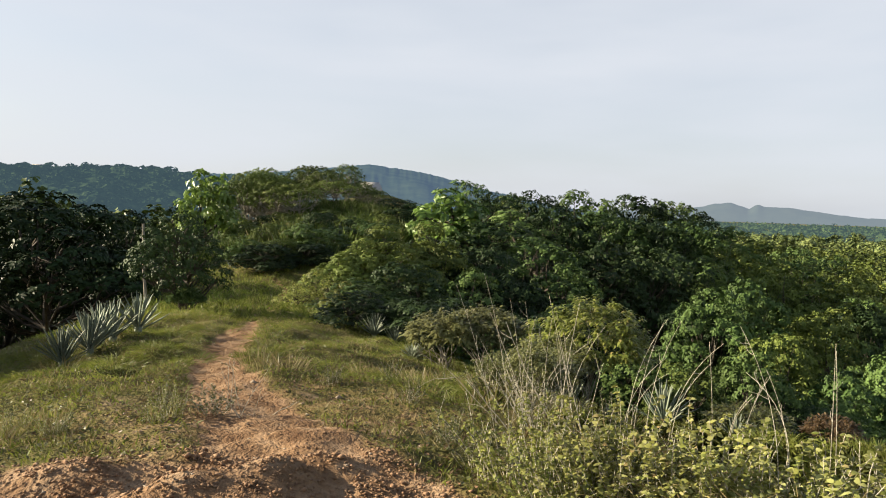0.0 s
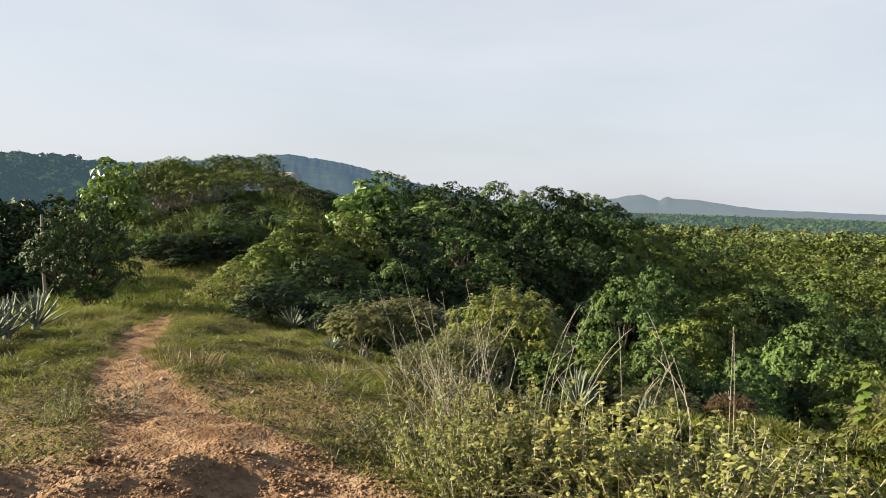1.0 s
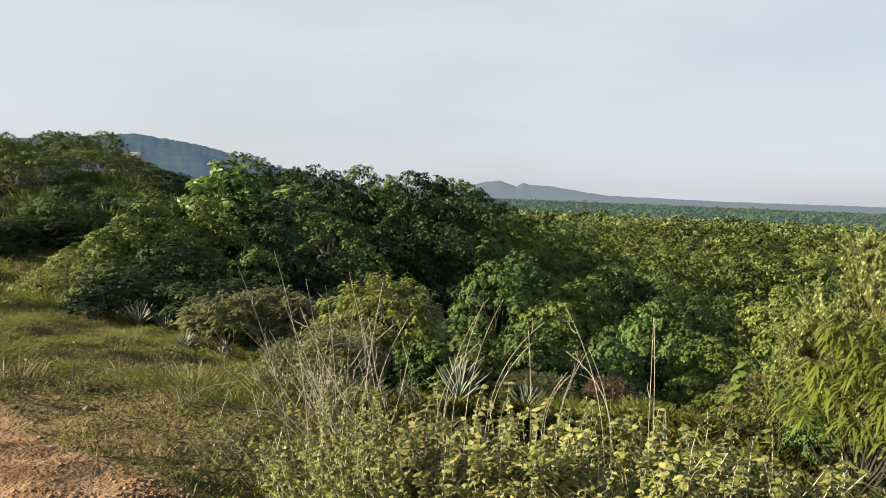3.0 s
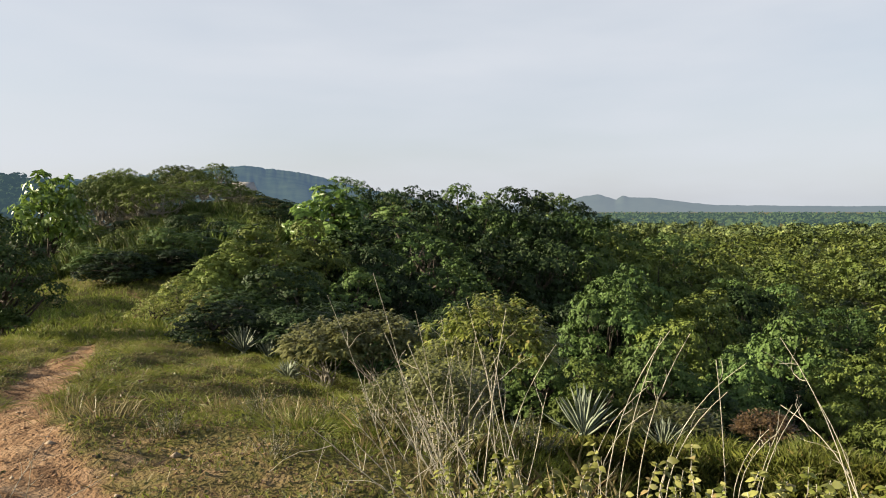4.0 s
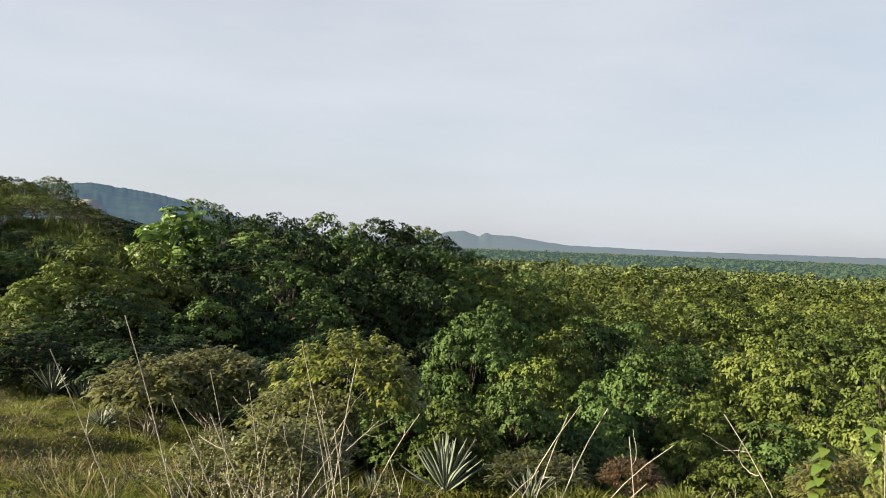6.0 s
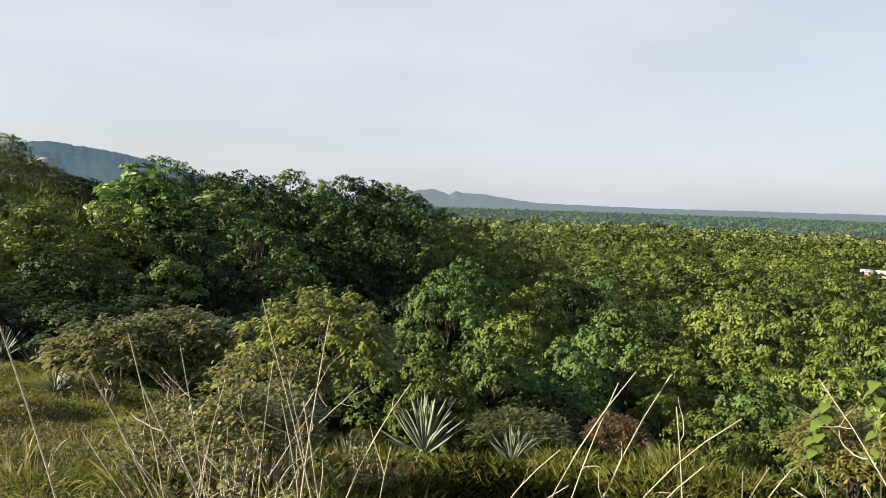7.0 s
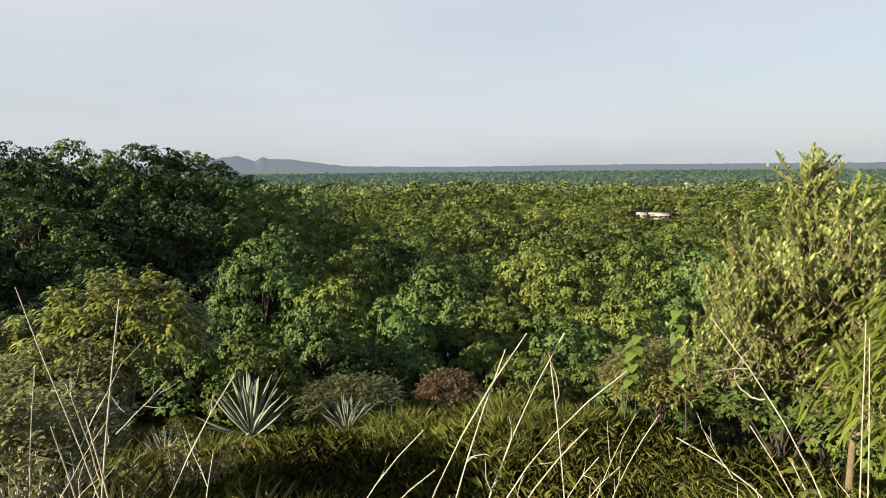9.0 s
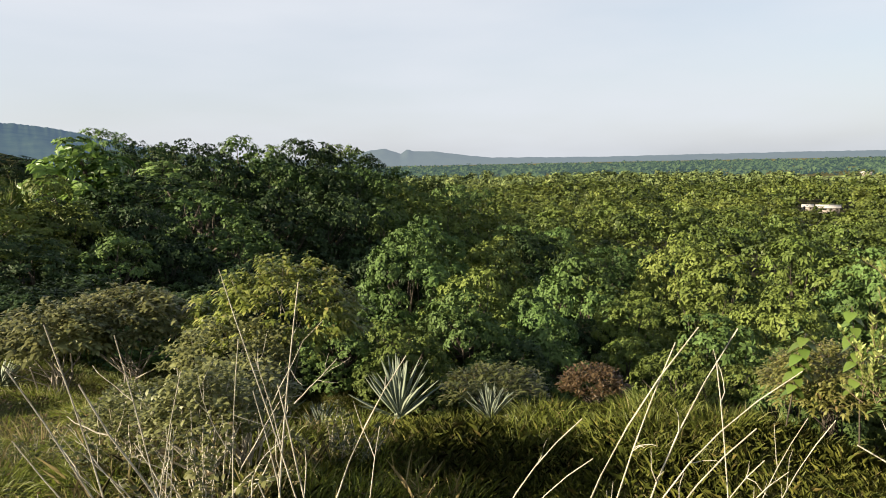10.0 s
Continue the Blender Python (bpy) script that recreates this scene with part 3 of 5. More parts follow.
# ---- distant woods on the plain ----
def woods(name, label, seed, az0, az1, r0, r1, count, radius, height, leaf, tufts, length, width, clear=(), per=12, even=0.3):
    """Far woods, too many to count: rounded crowns side by side, each of tufted lobes and of its own tone."""
    rng = np.random.default_rng(seed)
    az = np.radians(rng.uniform(az0, az1, count * 4))
    r = np.sqrt(rng.uniform(r0 * r0, r1 * r1, count * 4))
    for a0, a1, c0, c1 in clear:
        keep = ~((az > radians(a0)) & (az < radians(a1)) & (r > c0) & (r < c1))
        az, r = az[keep], r[keep]
    spots = np.stack([r * np.sin(az), r * np.cos(az)], 1)
    keep = thinned(rng, spots, radius * 1.25, count)
    x, y = spots[keep, 0], spots[keep, 1]
    count = len(x)
    cr = radius * np.clip(np.exp(rng.normal(-0.05, 0.28, count)), 0.55, 1.7)
    ht = height * rng.uniform(1 - even, 1 + even, count) * (0.7 + 0.3 * cr / radius) * (0.8 + 0.4 * vnoise(x / 30, y / 30, seed))
    z = ground_height(x, y) + ht - cr * 0.8
    n_lobe = 8
    a = np.arange(n_lobe) * 2.4 + rng.uniform(0, 6.28, (count, 1))
    q = np.sqrt((np.arange(n_lobe) + 0.3) / n_lobe) * 0.72
    lobe = np.stack([np.cos(a) * q, np.sin(a) * q, 0.48 * (1 - q * q * 1.7) + rng.uniform(-0.15, 0.12, a.shape)], -1)
    rad = rng.uniform(0.3, 0.44, (count, n_lobe))
    pick = rng.integers(0, n_lobe, (count, tufts))
    u = rng.normal(size=(count, tufts, 3))
    u[..., 2] = np.abs(u[..., 2]) * 1.15 - 0.15
    u = unit(u)
    k = np.take_along_axis(rad, pick, 1)[..., None] * rng.uniform(0.85, 1.1, (count, tufts, 1))
    tuft = np.stack([x, y, z], 1)[:, None] + (np.take_along_axis(lobe, pick[..., None], 1) + u * k) * cr[:, None, None]
    pieces = puffs(rng, tuft.reshape(-1, 3), u.reshape(-1, 3), per, length, width, 0.16 * radius, 0.05, leaves, 0.14)
    me = mesh_of(name, [pieces], leaf)
    tone = me.attributes.new("tone", "FLOAT", "POINT")
    tone.data.foreach_set("value", np.repeat(rng.random(count), tufts * per * 4).astype(np.float32))
    return tagged(new(name, me), label, "woods", kind="stuff")


LEAF_WOODS = leaf_material("leaf_woods", (0.109, 0.152, 0.032), (0.125, 0.172, 0.036), (0.144, 0.193, 0.042), through_light=0.05, gloss=0.2, mottle=0.2, toned=True)
# paler green, partly the trees' own, partly distance haze put into the colour
LEAF_WOODS_HAZED = leaf_material("leaf_woods_hazed", (0.190, 0.245, 0.085), (0.204, 0.260, 0.092), (0.218, 0.275, 0.100), through_light=0.08, gloss=0.1, mottle=0.12, toned=True)
# the far woods glow a little in place of haze
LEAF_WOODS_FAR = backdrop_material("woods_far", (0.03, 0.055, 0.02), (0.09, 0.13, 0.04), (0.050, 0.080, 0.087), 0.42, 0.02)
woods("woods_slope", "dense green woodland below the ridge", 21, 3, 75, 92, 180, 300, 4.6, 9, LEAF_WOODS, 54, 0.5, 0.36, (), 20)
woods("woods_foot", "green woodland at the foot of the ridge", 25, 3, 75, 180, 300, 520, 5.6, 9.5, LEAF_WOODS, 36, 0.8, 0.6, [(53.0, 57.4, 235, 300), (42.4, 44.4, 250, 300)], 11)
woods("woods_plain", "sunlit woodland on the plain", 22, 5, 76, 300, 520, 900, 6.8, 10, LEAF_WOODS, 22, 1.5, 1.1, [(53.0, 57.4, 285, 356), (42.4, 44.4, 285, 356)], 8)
woods("woods_edge", "sunlit woodland at the edge of the plain, leaves paled for haze", 26, 5, 76, 500, 740, 850, 8.5, 10, LEAF_WOODS_HAZED, 20, 2.4, 1.8, [(53, 61, 600, 740)], 6, 0.4)
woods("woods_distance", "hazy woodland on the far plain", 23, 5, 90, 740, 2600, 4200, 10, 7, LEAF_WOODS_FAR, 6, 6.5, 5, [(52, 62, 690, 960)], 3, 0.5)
FIELD = rough_material("field_grass", (0.16, 0.22, 0.06), (0.26, 0.3, 0.1), 0.02)
fa, fr = np.meshgrid(np.radians(np.linspace(53, 61, 17)), np.linspace(800, 940, 8))
fi = (np.arange(7)[:, None] * 17 + np.arange(16)[None, :]).ravel()
tagged(new("field", mesh_of("field", [(np.stack([fr * np.sin(fa), fr * np.cos(fa), ground_height(fr * np.sin(fa), fr * np.cos(fa)) + 0.4], -1).reshape(-1, 3), np.stack([fi, fi + 1, fi + 18, fi + 17], 1))], FIELD, True)),
       "pale green open field on the far plain", "field", kind="structure")
woods("woods_valley", "shaded woodland across the valley", 24, -40, -14, 100, 600, 800, 5, 8, LEAF_WOODS, 18, 1.1, 0.8, (), 6)

# ---- trees: one of each kind, then copies ----
KINDS, MAKERS = {}, {}


def add_kind(key, radius, *args, **kw):
    """Remember how to build a kind of tree; it is built when it is first planted."""
    MAKERS[key] = (radius, args, kw)


def first_of(key):
    radius, args, kw = MAKERS[key]
    ob = tree(*args, **kw)
    crown_part = [c for c in ob.children if c.name.startswith("crown")][0]
    z = np.array([v.co.z for v in crown_part.data.vertices])
    KINDS[key] = (ob, float(np.percentile(z, 99.2)), radius)
    return ob


for i, (key, leaf, lf, lobes, dr) in enumerate([
        ("dark_a", LEAF_DARK, (0.15, 0.105), 14, 0.05), ("dark_b", LEAF_DARK, (0.17, 0.1), 11, 0.15), ("mid_a", LEAF_MID, (0.15, 0.1), 13, 0.08),
        ("mid_b", LEAF_MID, (0.14, 0.1), 16, 0.05), ("light_a", LEAF_LIGHT, (0.14, 0.095), 14, 0.06), ("light_b", LEAF_LIGHT, (0.17, 0.09), 12, 0.12)]):
    for far in (False, True):
        k = 1.25 if far else 1.0
        add_kind(key + ("_far" if far else ""), 2.6, 100 + i + 20 * far, "tree", "bushy green tree in the dense slope wood", 5.5, 2.6, leaf, 150 if far else 240, 34 if far else 48, lf[0] * k, lf[1] * k,
                 n_lobes=lobes, stem=0.1, droop=dr, spread=0.3 if far else 0.25, floor=-0.25, group="trees of the slope wood")
for i, (key, leaf, lf, dr) in enumerate([("near_mid", LEAF_MID, (0.105, 0.065), 0.15), ("near_light", LEAF_LIGHT, (0.1, 0.06), 0.2), ("near_dark", LEAF_DARK, (0.11, 0.07), 0.15)]):
    add_kind(key, 1.4, 150 + i, "tree", "bushy tree with drooping leaves below the ridge", 3.0, 1.4, leaf, 300, 42, lf[0], lf[1], n_lobes=14, stem=0.08, droop=dr, spread=0.15, floor=-0.3, group="trees below the ridge")
add_kind("feather", 2.8, 110, "tree", "flat-topped tree with feathery leaves on the knoll", 5.5, 2.8, LEAF_LIGHT, 300, 36, 0.17, 0.09, bark=BARK_PALE, n_lobes=13, stem=0.36,
         droop=0.25, spread=0.32, stems=2, floor=-0.3, group="knoll trees")
add_kind("big_leaf", 2.2, 111, "tree", "tree with large bright drooping leaves", 5.5, 2.2, LEAF_BIG, 90, 16, 0.5, 0.3, n_lobes=10, stem=0.15, droop=0.2, spread=0.4, group="large-leaved trees")
add_kind("yellow_bush", 1.3, 112, "bush", "yellow-green sunlit bush beside the track", 2.4, 1.3, LEAF_YELLOW, 190, 16, 0.13, 0.07, n_lobes=12, stem=0.05, spread=0.2, floor=-0.5, category="bush", group="yellow bushes")


def plant(key, x, y, top, radius, turn, label=""):
    """A plant of that kind on the ground at x, y, as tall and wide as told."""
    if key + "_far" in MAKERS and math.hypot(x, y) > 36:
        key = key + "_far"
    fresh = key not in KINDS
    if fresh:
        first_of(key)
    ob, h, r = KINDS[key]
    z = G(x, y) - 0.15
    size = radius / r
    tall = (top - z) / (h * size)
    lift = max(0.0, tall - 1.1)
    tall = max(0.4, min(tall, 1.1))
    m = spot(x, y, z, turn, size, tall)
    if fresh:
        ob.matrix_basis = m
    else:
        ob = copy_thing(ob, m @ Matrix.Diagonal((*ob.scale, 1)).inverted())
    for c in ob.children:
        if c.name.startswith("crown"):
            c.location.z = h * lift / tall
        else:
            c.scale.z = 1 + lift / tall
    if label:
        ob["label"] = label
    return ob


rng = random.Random(5)
placed = []


def free_at(x, y, d):
    return all((x - a) ** 2 + (y - b) ** 2 > (0.5 * (d + c)) ** 2 for a, b, c in placed)


KNOLL = [(-17.2, 66.5, 5.4, 2.3), (-20.0, 58.0, 4.3, 2.4), (-16.5, 53.5, 3.4, 2.3), (-14.0, 61.5, 4.7, 2.5), (-18.2, 56.0, 4.2, 2.3), (-18.8, 59.1, 4.7, 2.6), (-15.4, 64.2, 5.3, 2.8), (-13.3, 68.7, 5.8, 2.3), (-19.3, 54.7, 3.5, 2.7), (-14.6, 53.0, 3.2, 3.1), (-12.6, 58.7, 3.7, 2.8), (-21.5, 56.0, 3.1, 2.0),
         (-12.5, 72.9, 4.3, 1.9), (-18.0, 61.4, 4.1, 3.3), (-17.0, 57.0, 3.9, 2.6), (-11.0, 61.5, 3.6, 2.4), (-20.5, 62.5, 4.3, 2.5), (-10.0, 66.0, 3.2, 2.2)]
LARGE_LEAVED = [(-16.7, 40.7, 3.4, 1.5), (-1.5, 44.0, 2.8, 2.2)]
SHOULDER = [(2.4, 62.0, 2.7, 2.4), (7.2, 61.0, 2.7, 2.4), (11.3, 56.4, 2.4, 2.4), (15.0, 55.4, 2.0, 2.2), (-0.6, 60.0, 3.9, 1.9), (5.0, 65.8, 3.3, 2.5), (9.4, 57.2, 3.1, 3.2), (13.1, 54.5, 2.8, 2.7), (16.4, 55.6, 2.4, 2.4), (18.9, 56.9, 1.9, 2.1), (2.5, 47.9, 1.3, 3.0), (6.1, 49.6, 1.6, 3.0),
            (10.0, 49.0, 1.3, 3.2), (13.1, 48.3, 1.0, 2.8), (-5.0, 61.8, 1.7, 2.3), (-7.5, 63.5, 1.1, 2.1), (16.5, 51.4, 0.8, 2.4), (1.0, 56.0, 2.8, 1.9)]
FRONT = [(-2.0, 29.9, 0.1, 2.0), (0.6, 31.0, -0.2, 2.1), (3.8, 36.8, 0.0, 2.6), (7.4, 39.3, -0.2, 2.8), (10.7, 40.6, -0.5, 2.7), (-0.3, 25.0, -0.8, 1.8), (-2.3, 22.9, -0.4, 1.7), (1.7, 26.9, -1.1, 1.9),
         (4.3, 30.7, -1.1, 2.2), (13.8, 43.9, -0.9, 2.6), (1.1, 42.0, 0.7, 2.8), (-3.5, 20.7, -0.8, 1.3), (-0.9, 20.0, -1.2, 1.5), (3.4, 23.8, -1.7, 1.6), (0.8, 20.0, -1.6, 1.4),
         (-2.8, 15.8, -0.5, 0.9), (-1.2, 15.5, -0.6, 1.0), (0.4, 15.8, -0.9, 1.0), (1.8, 16.4, -1.1, 1.1)]
KNOLL_FOOT = [(-13.0, 46.0, 0.2, 1.7), (-15.5, 44.0, 0.4, 1.6), (-10.5, 48.0, -0.3, 1.6), (-17.5, 47.5, 1.0, 1.8), (-11.5, 52.0, 0.8, 1.7), (-8.5, 52.0, -0.2, 1.5), (-14.0, 38.0, -0.3, 1.2), (-19.5, 42.0, 0.2, 1.7)]
FLANK = [(21.0, 56.2, 0.6, 2.8), (24.0, 57.1, -0.6, 2.9), (27.9, 59.8, -1.1, 3.1), (19.6, 50.3, -0.8, 2.5), (17.0, 49.1, -0.2, 2.4), (21.7, 49.4, -1.9, 2.8), (31.5, 62.5, -1.9, 3.3), (25.6, 49.8, -2.6, 2.9), (15.8, 43.2, -1.6, 2.4), (32.7, 57.3, -2.7, 3.1)]
FRONT_BRIGHT = [(-3.4, 26.8, 0.7, 2.2), (-1.6, 28.9, 0.8, 1.9), (-4.3, 25.6, 0.3, 1.4), (-5.0, 24.5, -0.3, 1.2)]
YELLOW = [(-5.2, 22.4, -0.6, 0.9), (-5.6, 21.3, -1.0, 0.7), (-4.0, 20.6, -0.8, 0.7), (-3.7, 17.6, -0.9, 0.5)]
BELOW = [(7.2, 20.1, -0.6, 1.2), (8.4, 18.5, -1.6, 1.3), (9.9, 17.6, -2.4, 1.1), (7.9, 15.8, -2.8, 1.0), (15.5, 23.4, -2.5, 1.8), (14.4, 19.1, -3.0, 1.1), (7.0, 16.9, -2.1, 1.0), (7.2, 21.2, -1.4, 1.1),
         (12.7, 30.8, -1.3, 1.8), (16.4, 31.2, -2.6, 1.9), (9.0, 15.8, -2.7, 1.0), (21.0, 35.4, -3.1, 2.1),
         (3.7, 14.9, -1.5, 0.8), (4.6, 14.1, -1.6, 0.8), (4.7, 15.0, -2.2, 0.7), (4.1, 16.2, -1.9, 0.7), (6.8, 16.0, -1.6, 1.0)]
BELOW_SUNLIT = [(19.9, 20.7, -2.6, 2.1), (13.9, 15.4, -2.9, 1.5), (16.5, 15.4, -2.5, 1.5), (11.1, 14.0, -3.0, 1.0), (11.0, 11.0, -2.2, 0.9), (34.6, 27.9, -3.5, 3.1), (32.1, 34.0, -3.8, 2.8),
                (26.4, 18.6, -2.6, 2.1), (10.7, 12.2, -2.8, 0.9), (11.7, 16.1, -3.3, 1.1)]
for rows, keys, label in (
        (KNOLL, ["feather"], "flat-topped pale-stemmed tree on the grassy knoll"),
        (LARGE_LEAVED, ["big_leaf"], ""),
        (FLANK, ["mid_a", "light_b", "mid_b", "light_a"], "green tree on the falling flank of the shoulder"),
        (SHOULDER, ["mid_b", "dark_a", "mid_a", "dark_b"], "dark green tree on the wooded shoulder"),
        # mostly dark kinds: the shade at the knoll's foot is put into the leaves
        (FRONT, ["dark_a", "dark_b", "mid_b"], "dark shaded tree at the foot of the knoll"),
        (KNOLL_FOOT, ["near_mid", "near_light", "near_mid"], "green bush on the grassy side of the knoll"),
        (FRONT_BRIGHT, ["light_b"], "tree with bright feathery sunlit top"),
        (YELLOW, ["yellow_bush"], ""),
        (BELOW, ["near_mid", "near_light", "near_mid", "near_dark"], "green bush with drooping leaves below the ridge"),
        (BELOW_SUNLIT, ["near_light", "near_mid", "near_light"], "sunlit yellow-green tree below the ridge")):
    for j, (x, y, top, r) in enumerate(rows):
        placed.append((x, y, 1.5 * r))
        if rows is SHOULDER:
            top = top + 0.18
        plant(keys[j % len(keys)], x, y, top, r * (0.8 if rows in (KNOLL, KNOLL_FOOT) else 1.12), rng.uniform(0, 6.3), label)


def canopy(x, y):
    """Height of the tree tops of the slope wood, falling away to the plain."""
    r = math.hypot(x - 0.3, y - 2)
    return float(np.interp(r, [10, 16, 28, 60, 110, 180, 300], [-2.3, -3.0, -4.6, -8.5, -13.5, -17.5, -21])) + 5.0 * float(bump(x, y, 24, 58, 13, 22))


# bushes over the side of the knoll
for _ in range(110):
    az, r = radians(rng.uniform(-19.5, -6.5)), rng.uniform(29.5, 57)
    x, y = r * math.sin(az), r * math.cos(az)
    s = rng.uniform(0.9, 1.5)
    if not free_at(x, y, 1.1 * s):
        continue
    placed.append((x, y, 1.1 * s))
    plant(rng.choice(["near_mid", "near_light", "near_mid", "near_dark"]), x, y, G(x, y) + rng.uniform(0.9, 1.7), s, rng.uniform(0, 6.3), "green bush on the grassy side of the knoll")

# the slope wood: trees side by side down to the plain
for r0, r1, az0, tries, size in ((15, 34, 24, 420, 1.35), (34, 62, 17, 400, 2.1), (62, 96, 10, 420, 3.0)):
    for _ in range(tries):
        az, r = radians(rng.uniform(az0, 84)), math.sqrt(rng.uniform(r0 * r0, r1 * r1))
        x, y = 0.3 + r * math.sin(az), 2 + r * math.cos(az)
        s = size * rng.uniform(0.7, 1.4)
        if not free_at(x, y, 1.6 * s):
            continue
        placed.append((x, y, 1.6 * s))
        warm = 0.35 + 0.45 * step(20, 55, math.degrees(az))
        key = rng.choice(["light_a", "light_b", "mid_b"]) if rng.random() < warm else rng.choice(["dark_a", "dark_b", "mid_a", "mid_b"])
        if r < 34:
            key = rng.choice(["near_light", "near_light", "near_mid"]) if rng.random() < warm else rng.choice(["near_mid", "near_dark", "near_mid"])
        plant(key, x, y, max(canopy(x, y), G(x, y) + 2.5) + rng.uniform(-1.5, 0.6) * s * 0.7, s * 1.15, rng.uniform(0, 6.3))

# the shaded wood across the valley
for _ in range(200):
    az, r = radians(rng.uniform(-50, -21)), rng.uniform(24, 75)
    x, y = r * math.sin(az), r * math.cos(az)
    s = rng.uniform(2.6, 4.0)
    if x > -12 - 0.12 * y or not free_at(x, y, 1.5 * s):
        continue
    placed.append((x, y, 1.5 * s))
    # only dark kinds, so the valley's shade is partly in the leaf colour
    plant(rng.choice(["dark_a", "dark_b"]), x, y, max(G(x, y) + 5, 1.6 - r * math.tan(radians(rng.uniform(0.9, 3.2)))), s, rng.uniform(0, 6.3), "tree in the shade across the valley, its leaves darkened too")


# ---- grass ----
def blades(rng, x, y, height, width, lean=0.45, droop=0.2, lift=1.0):
    n = len(x)
    base = np.stack([x, y, surface(x, y) - 0.01], 1)
    way = rng.normal(0, lean, (n, 3)) * [1, 1, 0] + [0, 0, lift]
    return leaves(base, way, unit(rng.normal(size=(n, 3)) * [1, 1, 0.1]), height, width, droop)


def grass(name, label, leaf, seed, x0, x1, y0, y1, count, height, width, bare=0.35, patch=2.0, keep=0.35, lean=0.45, droop=0.2):
    """Grass of one sort over a stretch of ground, patchy, thin on the trodden path."""
    rng = np.random.default_rng(seed)
    x, y = rng.uniform(x0, x1, count), rng.uniform(y0, y1, count)
    ok = (trodden(x, y) + rng.uniform(-0.25, 0.25, count) < bare) & (vnoise(x * patch, y * patch, seed) + 0.4 * vnoise(x * 3.1 * patch, y * 3.1 * patch, seed + 1) > keep * 1.4)
    x, y = x[ok], y[ok]
    h = height * rng.uniform(0.45, 1.25, len(x)) * (0.6 + 0.8 * vnoise(x * 1.3, y * 1.3, seed + 2))
    me = mesh_of(name, [blades(rng, x, y, h, width * rng.uniform(0.6, 1.4, len(x)), lean, droop)], leaf)
    return tagged(new(name, me), label, "grass", kind="stuff")


def tussocks(name, label, leaf, seed, spots, per, height, width, radius, lean=0.5, droop=0.35):
    """Taller tufts, their blades arching outward from a root."""
    rng = np.random.default_rng(seed)
    out = []
    for x, y, s in spots:
        a, q = rng.uniform(0, 6.283, per), np.sqrt(rng.random(per))
        bx, by = x + radius * s * q * np.cos(a), y + radius * s * q * np.sin(a)
        base = np.stack([bx, by, surface(bx, by) - 0.02], 1)
        way = np.stack([np.cos(a) * q * lean, np.sin(a) * q * lean, np.ones(per)], 1) + rng.normal(0, 0.16, (per, 3))
        out.append(long_leaves(base, way, unit(np.stack([-np.sin(a), np.cos(a), a * 0], 1) + rng.normal(0, 0.4, (per, 3))), height * s * rng.uniform(0.5, 1.2, per), width, droop))
    return tagged(new(name, mesh_of(name, out, leaf)), label, "grass", kind="stuff")


def scatter(seed, x0, x1, y0, y1, n, bare=0.2):
    r = random.Random(seed)
    out = []
    for _ in range(n * 6):
        x, y = r.uniform(x0, x1), r.uniform(y0, y1)
        if len(out) < n and float(trodden(x, y)) < bare:
            out.append((x, y, r.uniform(0.6, 1.4)))
    return out


grass("grass_short", "short yellow-green grass on the ridge", GRASS_GREEN, 31, -9, 4.5, 1.5, 16, 95000, 0.085, 0.01, keep=0.38, patch=2.6)
grass("grass_straw", "dry straw among the short grass", GRASS_DRY, 32, -9, 4.5, 1.5, 16, 45000, 0.10, 0.009, bare=0.5, keep=0.42)
grass("grass_behind", "short grass on the ridge behind the start of the path", GRASS_GREEN, 47, -10, 7, -8, 1.6, 45000, 0.09, 0.012, keep=0.3)
grass("grass_ridge", "grass along the ridge towards the knoll", GRASS_GREEN, 33, -13, 2, 15, 31, 30000, 0.26, 0.02, keep=0.3)
grass("grass_slope", "taller grass on the slope below the ridge", GRASS_SLOPE_SHADED, 34, 0.9, 10, 5.0, 16.5, 150000, 0.19, 0.0036, keep=0.2, droop=0.35)
grass("grass_reddish", "reddish dry grass on the slope", GRASS_DRY, 35, 0, 2.6, 4.8, 12, 2600, 0.3, 0.007, keep=0.5)
tussocks("tussocks_green", "soft green grass tussocks beside the path", GRASS_GREEN, 36, scatter(1, -7.5, 1.2, 7.5, 16, 150) + scatter(2, -6, -3, 6, 9, 10) + scatter(8, -1.2, 1.6, 6.2, 9.5, 30), 230, 0.29, 0.0042, 0.28, lean=0.9, droop=0.55)
tussocks("tussocks_dry", "dry straw-coloured grass tussocks", GRASS_DRY, 37, scatter(3, -1.5, 1.0, 5.2, 9.5, 12) + scatter(4, -6, -1.5, 4, 9, 10), 60, 0.34, 0.008, 0.2)
tussocks("tussocks_edge", "long arching green grass beside the young tree", GRASS_GREEN, 40, scatter(6, 2.7, 4.4, 2.7, 4.4, 24), 100, 0.85, 0.009, 0.25, lean=0.8, droop=0.5)
tussocks("tussocks_straw", "long dry straw beside the leafy weeds", GRASS_DRY, 46, scatter(9, 2.5, 4.4, 2.5, 4.3, 28) + scatter(11, 1.2, 2.4, 2.9, 3.4, 5), 90, 0.85, 0.007, 0.28, lean=0.9, droop=0.5)
tussocks("tussocks_slope", "tall arching grass tussocks on the slope", GRASS_GREEN, 38, scatter(5, 2.0, 8.0, 8.6, 12.5, 45) + scatter(7, 0.9, 2.4, 6.5, 10, 10) + scatter(10, 3.0, 5.6, 6.9, 9.0, 34), 110, 0.36, 0.006, 0.26, droop=0.45)
